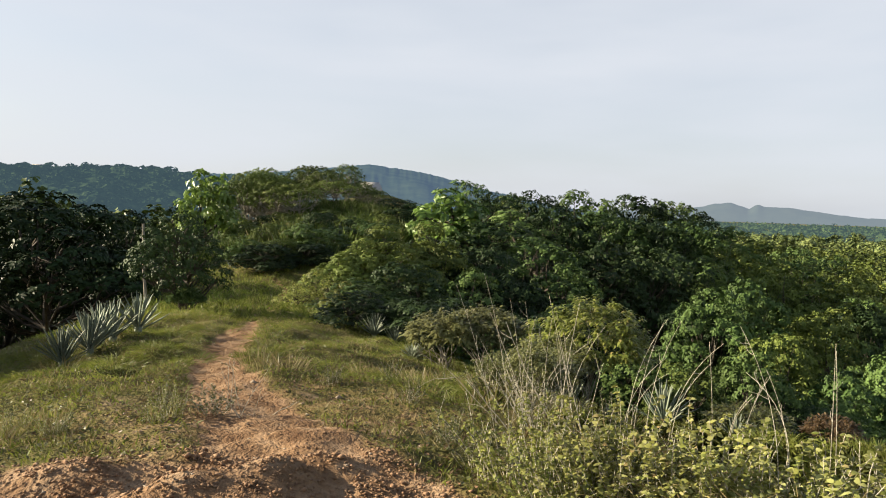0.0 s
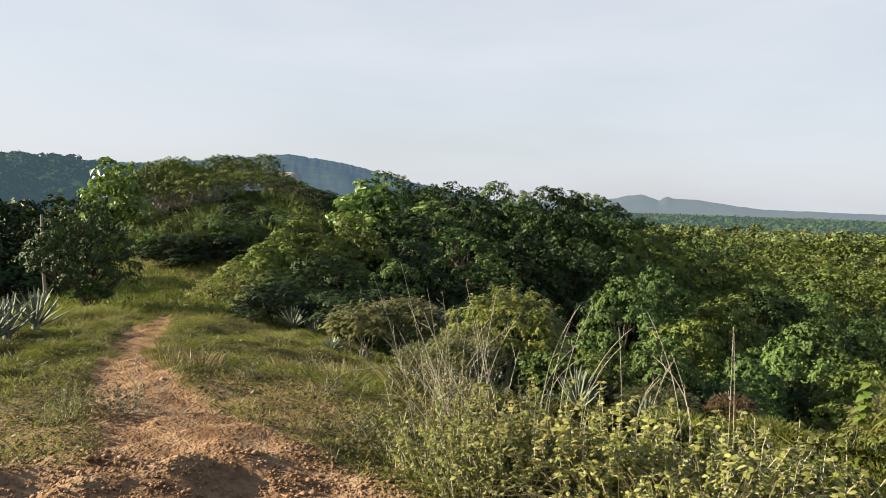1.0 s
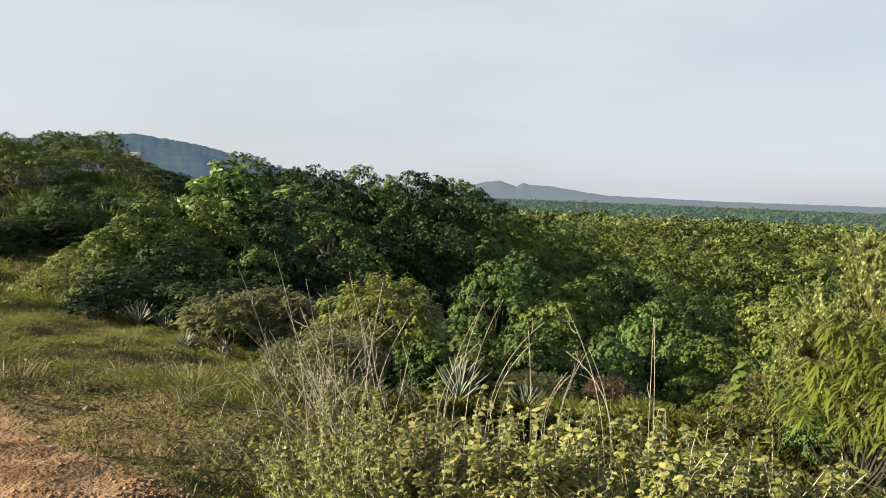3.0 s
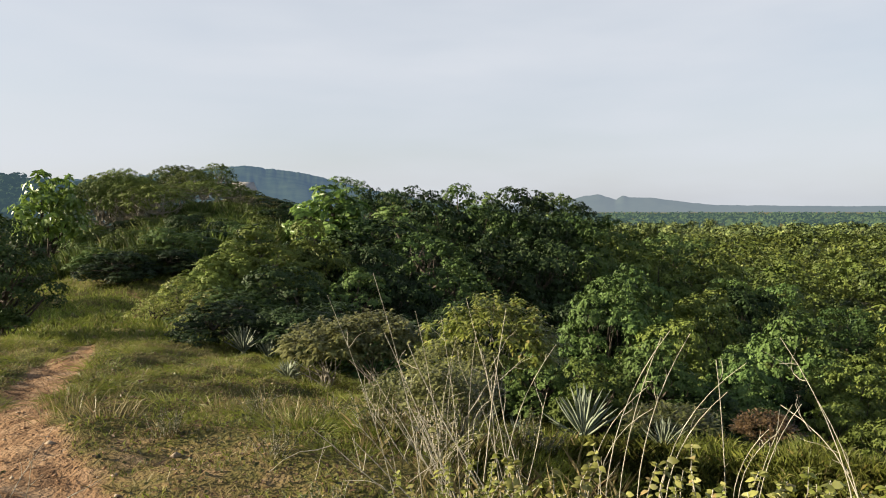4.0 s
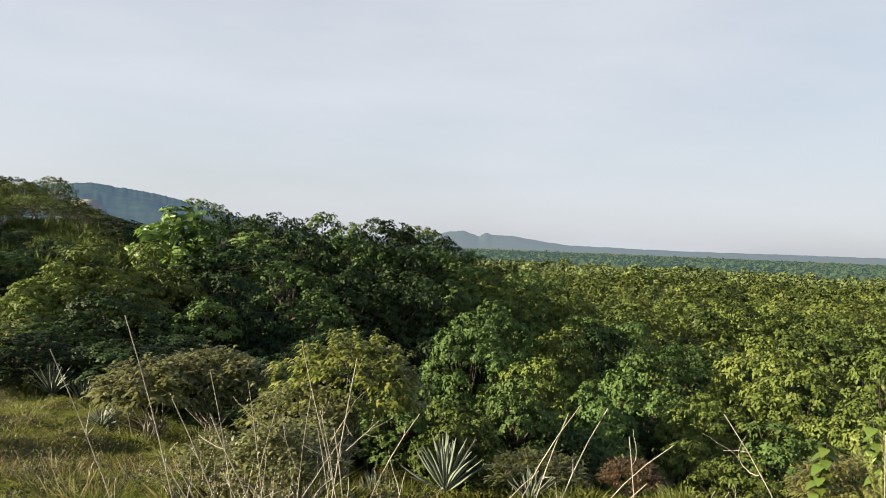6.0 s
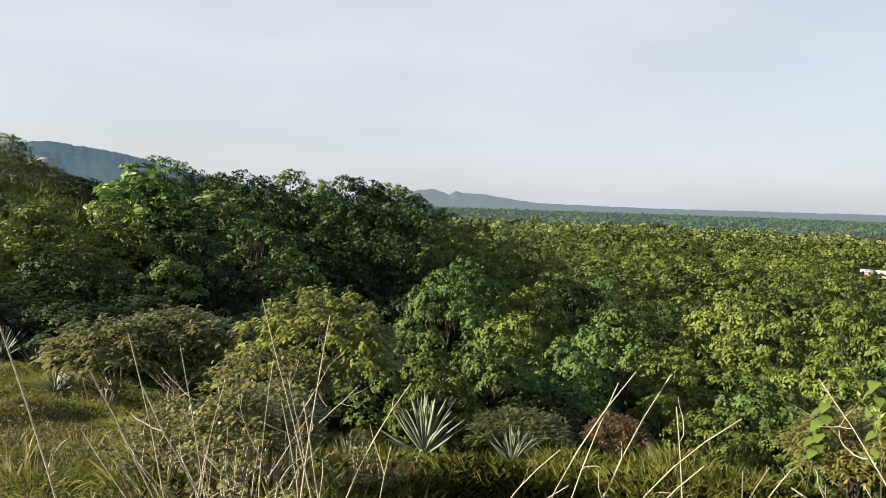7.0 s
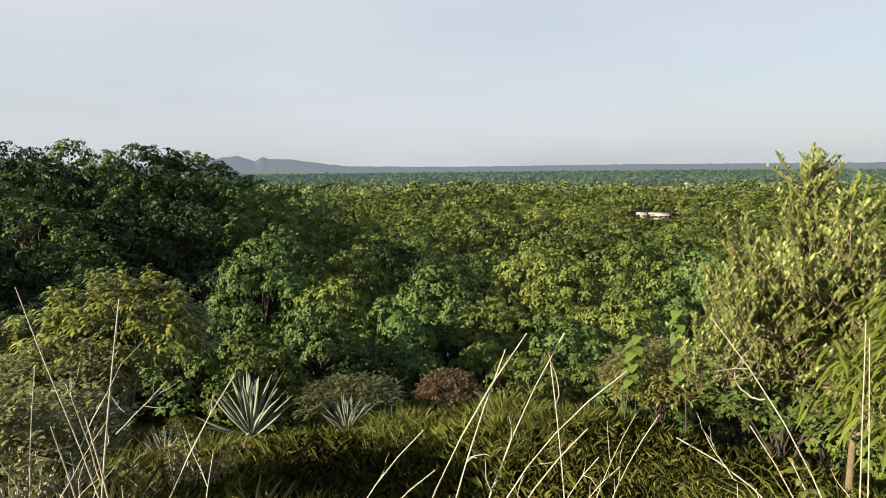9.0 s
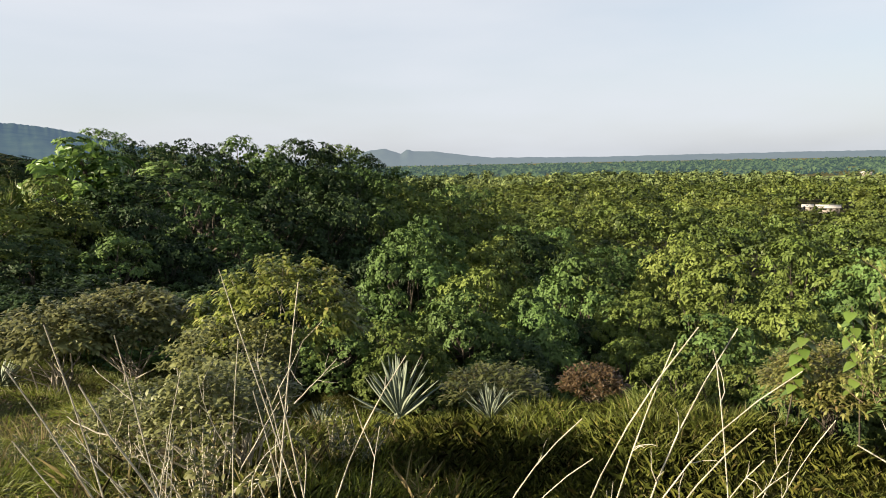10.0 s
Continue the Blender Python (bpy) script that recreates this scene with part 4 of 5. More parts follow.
grass("cane_grass", "tall green cane grass on the side of the knoll", GRASS_CANE, 39, -22, -4.5, 31, 58, 60000, 1.25, 0.055, keep=0.25, lean=0.25, droop=0.25)


def litter(name, label, leaf, seed, x0, x1, y0, y1, count, length, width, bare, keep=0.3):
    """Small leaves lying flat on the ground."""
    rng = np.random.default_rng(seed)
    x, y = rng.uniform(x0, x1, count), rng.uniform(y0, y1, count)
    ok = (trodden(x, y) + rng.uniform(-0.3, 0.3, count) < bare) & (vnoise(x * 3, y * 3, seed) > keep)
    x, y = x[ok], y[ok]
    a = rng.uniform(0, 6.283, len(x))
    base = np.stack([x, y, surface(x, y) + rng.uniform(0.0, 0.03, len(x))], 1)
    way = np.stack([np.cos(a), np.sin(a), rng.uniform(0, 0.7, len(x))], 1)
    k = rng.uniform(0.5, 1.3, len(x))
    return tagged(new(name, mesh_of(name, [leaves(base, way, np.tile([0, 0, 1.0], (len(x), 1)) + rng.normal(0, 0.35, (len(x), 3)), length * k, width * k, 0.1)], leaf)), label, "grass", kind="stuff")


litter("leaf_litter", "brown fallen leaves and straw on the ground", LEAF_RUST, 44, -8, 3, 2, 13, 24000, 0.045, 0.022, 0.75)
litter("low_weeds", "low broad-leaved green weeds in the short grass", LEAF_OLIVE, 45, -8, 3, 2, 13, 38000, 0.042, 0.026, 0.4, 0.45)

# ---- clods and stones on the bare earth ----
OCTA_V = np.array([(1, 0, 0), (-1, 0, 0), (0, 1, 0), (0, -1, 0), (0, 0, 1), (0, 0, -1)], float)
OCTA_F = np.array([(0, 2, 4), (2, 1, 4), (1, 3, 4), (3, 0, 4), (2, 0, 5), (1, 2, 5), (3, 1, 5), (0, 3, 5)])


def lumps(name, label, mat, seed, x0, x1, y0, y1, count, size, least=0.4):
    """Broken lumps, each of its own uneven shape."""
    rng = np.random.default_rng(seed)
    mids = np.array([(a + b) / 2 for a, b in ((0, 2), (2, 1), (1, 3), (3, 0), (0, 4), (2, 4), (1, 4), (3, 4))], int)
    x, y = rng.uniform(x0, x1, count), rng.uniform(y0, y1, count)
    ok = trodden(x, y) + rng.uniform(-0.3, 0.2, count) > least
    x, y = x[ok], y[ok]
    s = size * np.exp(rng.normal(0, 0.42, len(x)))
    v = OCTA_V[None] * (s[:, None, None] * rng.uniform(0.55, 1.3, (len(x), 6, 1)))
    v = v + rng.normal(0, 0.28, v.shape) * s[:, None, None]
    v[..., 2] *= 0.6
    v = v + np.stack([x, y, surface(x, y) + s * 0.25], 1)[:, None]
    k = np.arange(len(x))[:, None, None] * 6
    me = mesh_of(name, [(v.reshape(-1, 3), (OCTA_F[None] + k).reshape(-1, 3))], mat)
    return tagged(new(name, me), label, "earth", kind="stuff")


lumps("clods", "broken clods of red earth", EARTH, 41, -4.5, 0.6, 2.3, 4.6, 14000, 0.0095)
lumps("crumbs", "crumbs of dry red earth on the path", EARTH, 42, -5, 0.8, 2.4, 13, 7000, 0.008)
lumps("pebbles", "pale pebbles on the path", STONE, 43, -4.5, 0.6, 2.4, 12, 420, 0.012)


# ---- agaves ----
def sword(length, width, thick, curve):
    """One thick, channelled, pointed agave leaf along +x, arching up or down."""
    v, f = [], []
    for s, w in ((0, 0.55), (0.2, 0.8), (0.5, 1.0), (0.75, 0.8), (0.92, 0.35), (1.0, 0.04)):
        x, z = length * s, curve * length * s * s
        hw = width * 0.5 * w
        v += [(x, -hw, z + hw * 0.55), (x, 0, z), (x, hw, z + hw * 0.55), (x, 0, z - thick * w)]
    for i in range(5):
        a, b = i * 4, i * 4 + 4
        for j in range(4):
            k = (j + 1) % 4
            f.append((a + j, b + j, b + k, a + k))
    return np.array(v), np.array(f)


SWORDS = [mesh_of("agave_leaf", [sword(1.0, 0.058, 0.02, c)], AGAVE, True) for c in (-0.05, 0.08, -0.16)]


def agave(seed, label, n=42, flat=0.0):
    rng = random.Random(seed)
    ob = thing("agave", label, "agave", "agaves on the ridge")
    heart = tube([(0, 0, -0.1), (0, 0, 0.12), (0, 0, 0.22)], [0.1, 0.09, 0.03], 8)
    part("heart", mesh_of("heart", [heart], AGAVE, True), ob)
    for i in range(n):
        s = i / (n - 1)
        leaf = part("leaf", SWORDS[rng.randrange(3)], ob)
        up = radians(8 + 72 * s ** 0.8 + rng.uniform(-7, 7) - flat)
        k = rng.uniform(0.8, 1.1) * (1 - 0.25 * abs(s - 0.4))
        leaf.matrix_basis = Matrix.Translation((0, 0, 0.06 + 0.1 * s)) @ Matrix.Rotation(i * 2.4 + rng.uniform(-0.3, 0.3), 4, "Z") @ Matrix.Rotation(-up, 4, "Y") @ Matrix.Diagonal((k, 1, 1, 1))
    return ob


AGAVES = [agave(51, "grey-green agave with sword-shaped leaves in the grass", 64), agave(52, "upright grey-green agave with sword-shaped leaves", 44, -22)]
used_agave = [False, False]
for i, (k, x, y, s, label) in enumerate([
        (1, -5.95, 9.3, 0.6, ""), (1, -5.8, 9.75, 0.66, ""), (1, -5.95, 10.3, 0.66, ""), (1, -6.05, 10.85, 0.7, ""), (1, -5.85, 11.3, 0.68, ""),
        (1, -2.2, 15.0, 0.55, "dark agave in the shade under the bushes"), (1, -1.7, 14.9, 0.5, "dark agave in the shade under the bushes"), (0, -1.1, 12.6, 0.34, ""), (0, -3.7, 17.2, 0.5, "dark agave in the shade under the bushes"),
        (1, 2.96, 9.95, 0.7, "large pale agave spreading its leaves below the ridge"), (1, 3.86, 9.5, 0.42, "small pale agave half hidden in grass"), (1, 1.75, 11.2, 0.62, "shaded agave beneath the drooping bush"),
        (1, 1.3, 11.0, 0.45, ""), (1, 2.25, 10.6, 0.4, "")]):
    m = spot(x, y, float(surface(x, y)), i * 1.7, s)
    if used_agave[k]:
        ob = copy_thing(AGAVES[k], m @ Matrix.Diagonal((*AGAVES[k].scale, 1)).inverted())
    else:
        ob, used_agave[k] = AGAVES[k], True
        ob.matrix_basis = m
    if label:
        ob["label"] = label


# ---- dry stalks ----
def stalk(rng, length, lean, thick=0.008, twigs=4, bend=0.06, sag=0.02):
    """One bare dry stem with a few side twigs, and its root at the origin."""
    p = bent(rng, (0, 0, -0.05), (lean[0], lean[1], 1), length, 9, bend, sag)
    out = [tube(p, np.linspace(thick, thick * 0.35, len(p)), 5)]
    for _ in range(twigs):
        i = rng.integers(3, len(p) - 1)
        d = unit(p[i] - p[i - 1]) + rng.normal(0, 0.5, 3)
        t = bent(rng, p[i], d, length * rng.uniform(0.08, 0.25), 4, 0.2)
        out.append(tube(t, np.linspace(thick * 0.45, thick * 0.18, len(t)), 4))
    return out


def stalk_clump(seed, label, x, y, count, length, spread, toward, fan=0.35, thick=0.008, root=0.25, sag=0.02, twigs=4):
    """Dry stems fanning out of one root; each stem is a part."""
    rng = np.random.default_rng(seed)
    ob = thing("dry_stalks", label, "dry weed", "dry stalks on the slope")
    ob.location = (x, y, float(surface(x, y)))
    for i in range(count):
        lean = (toward[0] + rng.normal(0, fan), toward[1] + rng.normal(0, fan * 0.8))
        s = part("stem", mesh_of("stem", stalk(rng, length * rng.uniform(0.55, 1.15), lean, thick * rng.uniform(0.7, 1.25), twigs, 0.05, sag), STEM_DRY, True), ob)
        s.location = (rng.normal(0, root), rng.normal(0, root * 0.7), 0)
    return ob


def curved_clump(seed, label, stems, thick=0.006, twigs=3):
    """Dry stems, each bowed through (root, middle, tip); each stem is a part."""
    rng = np.random.default_rng(seed)
    ob = thing("dry_stalks", label, "dry weed", "dry stalks on the slope")
    u = np.linspace(0, 1, 13)[:, None]
    for root, middle, tip in stems:
        b, m, e = np.array(root), np.array(middle), np.array(tip)
        k = np.linalg.norm(m - b) / (np.linalg.norm(m - b) + np.linalg.norm(e - m))
        c = (m - (1 - k) ** 2 * b - k * k * e) / (2 * k * (1 - k))
        p = (1 - u) ** 2 * b + 2 * u * (1 - u) * c + u * u * e + np.cumsum(rng.normal(0, 0.0022, (13, 3)), 0) * (1 - u)
        r = 0.66 * thick * rng.uniform(0.8, 1.15) * (0.55 if root[2] > -0.1 else 1.0)
        pieces = [tube(p, np.linspace(r, r * 0.45, 13), 6)]
        for _ in range(twigs):
            i = rng.integers(5, 12)
            t = bent(rng, p[i], unit(p[i] - p[i - 1]) + rng.normal(0, 0.5, 3), rng.uniform(0.04, 0.14), 5, 0.2)
            pieces.append(tube(t, np.linspace(r * 0.5, r * 0.2, len(t)), 4))
        part("stem", mesh_of("stem", pieces, STEM_DRY, True), ob)
    return ob


curved_clump(61, "pale straight dry stalks leaning away from each other", [((0.37, 4.59, -0.35), (0.31, 4.58, 0.80), (0.27, 4.58, 0.99)), ((0.43, 4.49, -0.31), (0.40, 4.49, 0.78), (0.37, 4.49, 0.98)), ((0.44, 4.69, -0.35), (0.43, 4.69, 0.68), (0.47, 4.69, 0.85)), ((0.43, 4.69, -0.35), (0.44, 4.69, 0.66), (0.45, 4.69, 0.74))], 0.0034, 2)
curved_clump(62, "dry stalk forked halfway up", [((0.63, 5.07, -0.38), (0.60, 5.08, 0.51), (0.63, 5.07, 0.80)), ((0.59, 5.08, 0.52), (0.54, 5.08, 0.64), (0.53, 5.08, 0.72))], 0.0042, 2)
curved_clump(63, "bare dead sapling with pale forked limbs", [((0.79, 5.76, -0.46), (0.86, 5.74, 0.28), (0.94, 5.73, 0.81)), ((0.83, 5.65, 0.25), (0.79, 5.66, 0.46), (0.76, 5.66, 0.58)), ((0.72, 5.67, 0.07), (0.79, 5.66, 0.23), (0.83, 5.65, 0.26)), ((0.70, 5.77, 0.12), (0.81, 5.75, 0.31), (0.88, 5.74, 0.41)), ((0.90, 5.73, 0.36), (0.98, 5.72, 0.43), (1.06, 5.69, 0.52))], 0.0075, 3)
curved_clump(64, "single dry stalk leaning over the slope grass", [((0.77, 4.89, -0.39), (0.86, 4.87, 0.54), (0.98, 4.82, 0.77))], 0.005, 2)
curved_clump(69, "tall pale dry stalks bending over at their tips", [((1.09, 4.31, -0.32), (1.16, 4.25, 0.76), (1.24, 4.17, 0.95)), ((1.11, 4.29, -0.31), (1.17, 4.24, 0.74), (1.22, 4.20, 0.92)), ((1.21, 4.27, -0.33), (1.25, 4.23, 0.72), (1.32, 4.16, 0.94))], 0.0046, 3)
curved_clump(67, "long arching dry stalk with thin stalks beside it", [((1.41, 4.50, -0.42), (1.51, 4.40, 0.59), (1.62, 4.25, 0.79)), ((1.44, 4.47, -0.42), (1.51, 4.39, 0.53), (1.58, 4.32, 0.65)), ((1.63, 4.41, -0.42), (1.62, 4.43, 0.53), (1.60, 4.45, 0.76))], 0.0046, 2)
curved_clump(68, "short dry stems leaning over the grass", [((1.18, 4.79, -0.41), (1.28, 4.72, 0.46), (1.38, 4.66, 0.59)), ((1.26, 4.74, -0.42), (1.33, 4.69, 0.42), (1.40, 4.64, 0.49))], 0.004, 1)
curved_clump(70, "crooked dry stems on the falling slope", [((1.92, 4.52, -0.48), (1.96, 4.48, 0.41), (2.00, 4.42, 0.55)), ((1.91, 4.55, -0.47), (1.92, 4.53, 0.35), (1.94, 4.50, 0.39)), ((1.93, 4.63, -0.49), (1.98, 4.57, 0.35), (2.02, 4.51, 0.52)), ((1.92, 4.65, -0.49), (1.93, 4.63, 0.31), (1.96, 4.59, 0.38))], 0.0045, 3)
curved_clump(75, "thick dry stalk with hooked side shoots", [((1.77, 3.82, -0.40), (1.71, 3.96, 0.74), (1.65, 4.08, 0.93)), ((1.70, 3.99, 0.78), (1.68, 4.03, 0.79), (1.67, 4.04, 0.84)), ((1.85, 4.03, -0.42), (1.80, 4.12, 0.57), (1.75, 4.21, 0.62)), ((1.81, 4.10, 0.54), (1.78, 4.14, 0.61), (1.78, 4.16, 0.64)), ((1.86, 3.98, -0.43), (1.84, 4.03, 0.59), (1.82, 4.08, 0.67))], 0.0048, 2)
curved_clump(76, "two upright pale stalks beside the young tree", [((2.19, 3.97, -0.56), (2.18, 3.99, 0.56), (2.18, 4.00, 0.86)), ((2.20, 3.94, -0.56), (2.19, 3.98, 0.56), (2.18, 3.99, 0.82))], 0.005, 2)
curved_clump(78, "two tall dry stalks with twiggy tips", [((0.3, 4.3, -0.27), (0.16, 4.25, 0.9), (0.08, 4.25, 1.19)), ((0.25, 4.5, -0.28), (0.02, 4.43, 0.75), (-0.1, 4.4, 1.09))], 0.004, 4)
stalk_clump(60, "clump of tall bare dry stalks fanning out of one root", 0.7, 5.05, 14, 1.3, 0.4, (-0.24, 0.0), 0.26, 0.0047, 0.14, 0.01, 2)
stalk_clump(59, "stiff dry stalks among the leafy weeds", 2.45, 4.35, 6, 0.85, 0.4, (0.0, 0.05), 0.2, 0.0038, 0.12, 0.01, 3)
stalk_clump(65, "thin dry weed stalks beside the path", -2.1, 5.8, 9, 0.6, 0.4, (0.1, 0.0), 0.4, 0.004, 0.15)
stalk_clump(66, "thin brown weed stalks in the dry grass", 0.3, 6.3, 12, 0.7, 0.4, (0.0, 0.0), 0.4, 0.004, 0.25)


# ---- leafy weeds and bushes near by ----
def leafy_weed(seed, leaf, stems=34, height=0.75, spread=0.55, leaf_len=0.046, leaf_wid=0.031, gap=0.036, name="weed_bush", label="", category="weed", group="leafy weeds", lean=0.5):
    """Upright stems set with oval leaves."""
    rng = np.random.default_rng(seed)
    ob = thing(name, label, category, group)
    wood, base, way, up = [], [], [], []
    for _ in range(stems):
        a, q = rng.uniform(0, 6.283), math.sqrt(rng.random())
        h = height * rng.uniform(0.6, 1.15)
        p = bent(rng, (math.cos(a) * q * spread * 0.5, math.sin(a) * q * spread * 0.5, -0.05), (math.cos(a) * q * lean, math.sin(a) * q * lean, 1), h, 7, 0.15)
        wood.append(tube(p, np.linspace(0.006, 0.002, len(p)), 4))
        n = int(h / gap)
        for k in range(n):
            s = 0.2 + 0.8 * (k + rng.random()) / n
            c = np.array([np.interp(s * (len(p) - 1), range(len(p)), p[:, j]) for j in range(3)])
            for _ in range(2 if s < 0.9 else 4):
                b = rng.uniform(0, 6.283)
                base.append(c)
                way.append((math.cos(b), math.sin(b), rng.uniform(-0.3, 0.9)))
                up.append((rng.normal(0, 0.55), rng.normal(0, 0.55), 1))
    k = rng.uniform(0.6, 1.25, len(base))
    for w in wood:
        part("stem", mesh_of("stem", [w], STEM_DRY, True), ob)
    part("foliage", mesh_of("foliage", [long_leaves(np.array(base), np.array(way), np.array(up), leaf_len * k, leaf_wid * k, 0.25)], leaf), ob)
    return ob


WEEDS = [leafy_weed(71, LEAF_SHRUB, label="leafy weed with pale green oval leaves"), leafy_weed(72, LEAF_YELLOW, 36, 0.7, 0.55, 0.036, 0.023, 0.028, label="yellow-green leafy weed on the bank"),
         leafy_weed(73, LEAF_OLIVE, 22, 0.65, 0.42, 0.05, 0.027, 0.038, label="olive leafy weed in the grass")]
used_weed = [False] * 3


def weed(k, x, y, s, turn):
    m = spot(x, y, float(surface(x, y)), turn, s)
    if used_weed[k]:
        return copy_thing(WEEDS[k], m @ Matrix.Diagonal((*WEEDS[k].scale, 1)).inverted())
    used_weed[k] = True
    WEEDS[k].matrix_basis = m
    return WEEDS[k]


for i, (k, x, y, s) in enumerate([
        (1, 0.35, 4.4, 0.85), (1, 0.62, 4.2, 0.8), (0, 0.95, 4.1, 0.9), (0, 1.3, 4.05, 0.95), (0, 1.1, 3.8, 0.85), (1, 1.65, 4.0, 1.0), (0, 1.9, 3.85, 1.05), (0, 2.2, 3.75, 1.1), (0, 1.55, 3.65, 0.85),
        (1, 2.45, 3.7, 1.25), (0, 2.3, 3.4, 1.0), (0, 2.75, 3.4, 1.1), (0, 1.95, 3.4, 0.8), (2, 2.6, 3.0, 0.8), (2, 0.1, 4.8, 0.55), (2, -0.2, 5.3, 0.45), (2, 0.4, 4.75, 0.6),
        (1, -2.6, 5.5, 0.45), (2, -2.3, 5.75, 0.5), (2, -2.8, 5.9, 0.4), (1, -3.4, 5.2, 0.3), (1, -3.8, 5.3, 0.3), (2, -0.6, 6.6, 0.4),
        (2, 3.0, 3.2, 1.0), (0, 0.8, 3.8, 0.75), (2, -1.6, 7.5, 0.4), (2, -1.0, 8.6, 0.45), (2, -0.2, 8.0, 0.45), (1, 0.55, 3.9, 0.7), (0, 1.35, 3.45, 0.75), (1, 1.75, 3.2, 0.75), (2, 0.9, 4.4, 0.6), (2, 0.6, 6.6, 0.8), (2, 0.3, 7.6, 0.8), (2, 1.75, 8.1, 0.8)]):
    weed(k, x, y, s, i * 1.9)


def whorl_bush(seed, name, label, category, height, radius, leaf, shoots, per, length, width, droop, bark, stem=0.35, group="", bare=6, up=0.5, floor=-0.1):
    """A bush whose long leaves hang in whorls from the ends of its shoots; bare pale limbs show beneath."""
    rng = np.random.default_rng(seed)
    ob = thing(name, label, category, group)
    wood, base, way, nor = [], [], [], []
    hub = np.array([0, 0, height * stem * 0.5])
    for i in range(shoots):
        u = unit(rng.normal(size=3))
        u[2] = max(floor, abs(u[2]) * 0.95)
        e = np.array([0, 0, height * 0.52]) + u * np.array([radius, radius, height * 0.46]) * rng.uniform(0.65, 1.0)
        if i < 16:
            mid = hub + (e - hub) * 0.5 + rng.normal(0, 0.1 * radius, 3)
            wood.append(tube([(rng.normal(0, 0.05), rng.normal(0, 0.05), -0.1), hub + rng.normal(0, 0.08, 3) * radius, mid, e], [0.014, 0.011, 0.008, 0.003], 5))
        a = rng.uniform(0, 6.283) + np.arange(per) * 2.4
        w = np.stack([np.cos(a), np.sin(a), np.full(per, up) + rng.normal(0, 0.25, per)], 1) + u * 0.5
        base.append(np.repeat(e[None], per, 0) + rng.normal(0, 0.02, (per, 3)) - np.linspace(0, 0.1, per)[:, None] * u)
        way.append(w)
        nor.append(np.tile([0, 0, 1.0], (per, 1)) + rng.normal(0, 0.2, (per, 3)))
    base, way, nor = np.concatenate(base), np.concatenate(way), np.concatenate(nor)
    k = rng.uniform(0.65, 1.2, len(base))
    for w in wood:
        part("limb", mesh_of("limb", [w], bark, True), ob)
    part("foliage", mesh_of("foliage", [long_leaves(base, way, nor, length * k, width * k, droop)], leaf), ob)
    return ob


def stand_on(ob, x, y, turn=0.0, size=1.0, tall=1.0, sink=0.05):
    ob.matrix_basis = spot(x, y, float(surface(x, y)) - sink, turn, size, tall)
    return ob


stand_on(whorl_bush(81, "bush", "rounded bush with drooping yellow-green leaves and bare pale limbs", "bush", 2.55, 1.3, LEAF_DROOP, 430, 14, 0.15, 0.045, 0.75, BARK_PALE, group="drooping bushes", floor=-0.12), 2.2, 12.4)
stand_on(whorl_bush(82, "bush", "grey-green bush with small drooping leaves", "bush", 1.6, 1.0, LEAF_GREY, 380, 11, 0.14, 0.045, 0.6, BARK_PALE, group="drooping bushes", floor=-0.4), 0.3, 13.0)
stand_on(whorl_bush(83, "bush", "low grey-green bush beside the agaves", "bush", 1.3, 0.8, LEAF_GREY, 260, 11, 0.13, 0.045, 0.6, BARK_PALE, group="drooping bushes", floor=-0.4), -0.5, 12.4)
stand_on(whorl_bush(84, "bush", "thin olive bush with narrow leaves", "bush", 1.4, 0.85, LEAF_GREY, 260, 10, 0.11, 0.035, 0.5, BARK_PALE, group="drooping bushes", floor=-0.5), 1.4, 11.4)
for i, (x, y, s) in enumerate([(0.7, 7.3, 0.78), (1.0, 7.8, 0.82), (0.35, 7.9, 0.6)]):
    stand_on(whorl_bush(77 + i, "bush", "olive bush of small leaves among dry stalks", "bush", 1.15, 0.5, LEAF_GREY, 240, 10, 0.07, 0.03, 0.35, STEM_DRY, group="olive bushes on the slope", floor=-0.6), x, y, i * 1.3, s)
stand_on(whorl_bush(85, "tree", "young tree with long glossy drooping leaves", "tree", 1.85, 0.6, LEAF_MANGO, 100, 16, 0.14, 0.021, 0.95, BARK, group="trees near the path", floor=-0.2, up=0.1), 4.22, 4.36)
stand_on(whorl_bush(86, "sapling", "low sapling with long drooping green leaves", "tree", 0.6, 0.34, LEAF_MANGO, 22, 13, 0.12, 0.022, 0.9, BARK, group="trees near the path", up=0.1), 3.3, 4.6)
stand_on(whorl_bush(87, "bush", "pale sunlit bush with feathery drooping leaves", "bush", 1.5, 0.8, LEAF_SHRUB, 480, 10, 0.1, 0.028, 0.6, BARK, group="sunlit bushes", floor=-0.5), 5.9, 7.0, 0.0, 0.8, 0.9)
stand_on(whorl_bush(88, "bush", "reddish-brown withered bush in the grass", "bush", 0.9, 0.6, LEAF_RUST, 220, 9, 0.09, 0.03, 0.3, BARK, floor=-0.5), 5.1, 9.25, 0.4, 0.72)
stand_on(whorl_bush(89, "bush", "low bush with fern-like pale leaves", "bush", 1.0, 0.9, LEAF_OLIVE, 260, 10, 0.16, 0.03, 0.4, STEM_DRY, floor=-0.4), 4.4, 10.3, 0.0, 0.8)
stand_on(whorl_bush(90, "bush", "dark shaded bush beneath the yellow tree", "bush", 1.5, 1.0, LEAF_MID, 380, 10, 0.1, 0.04, 0.4, BARK, floor=-0.5), 6.3, 6.0)
stand_on(whorl_bush(92, "bush", "dark low bush at the foot of the small tree", "bush", 0.85, 0.5, LEAF_MID, 220, 9, 0.1, 0.045, 0.4, BARK, floor=-0.5), -7.0, 15.9)
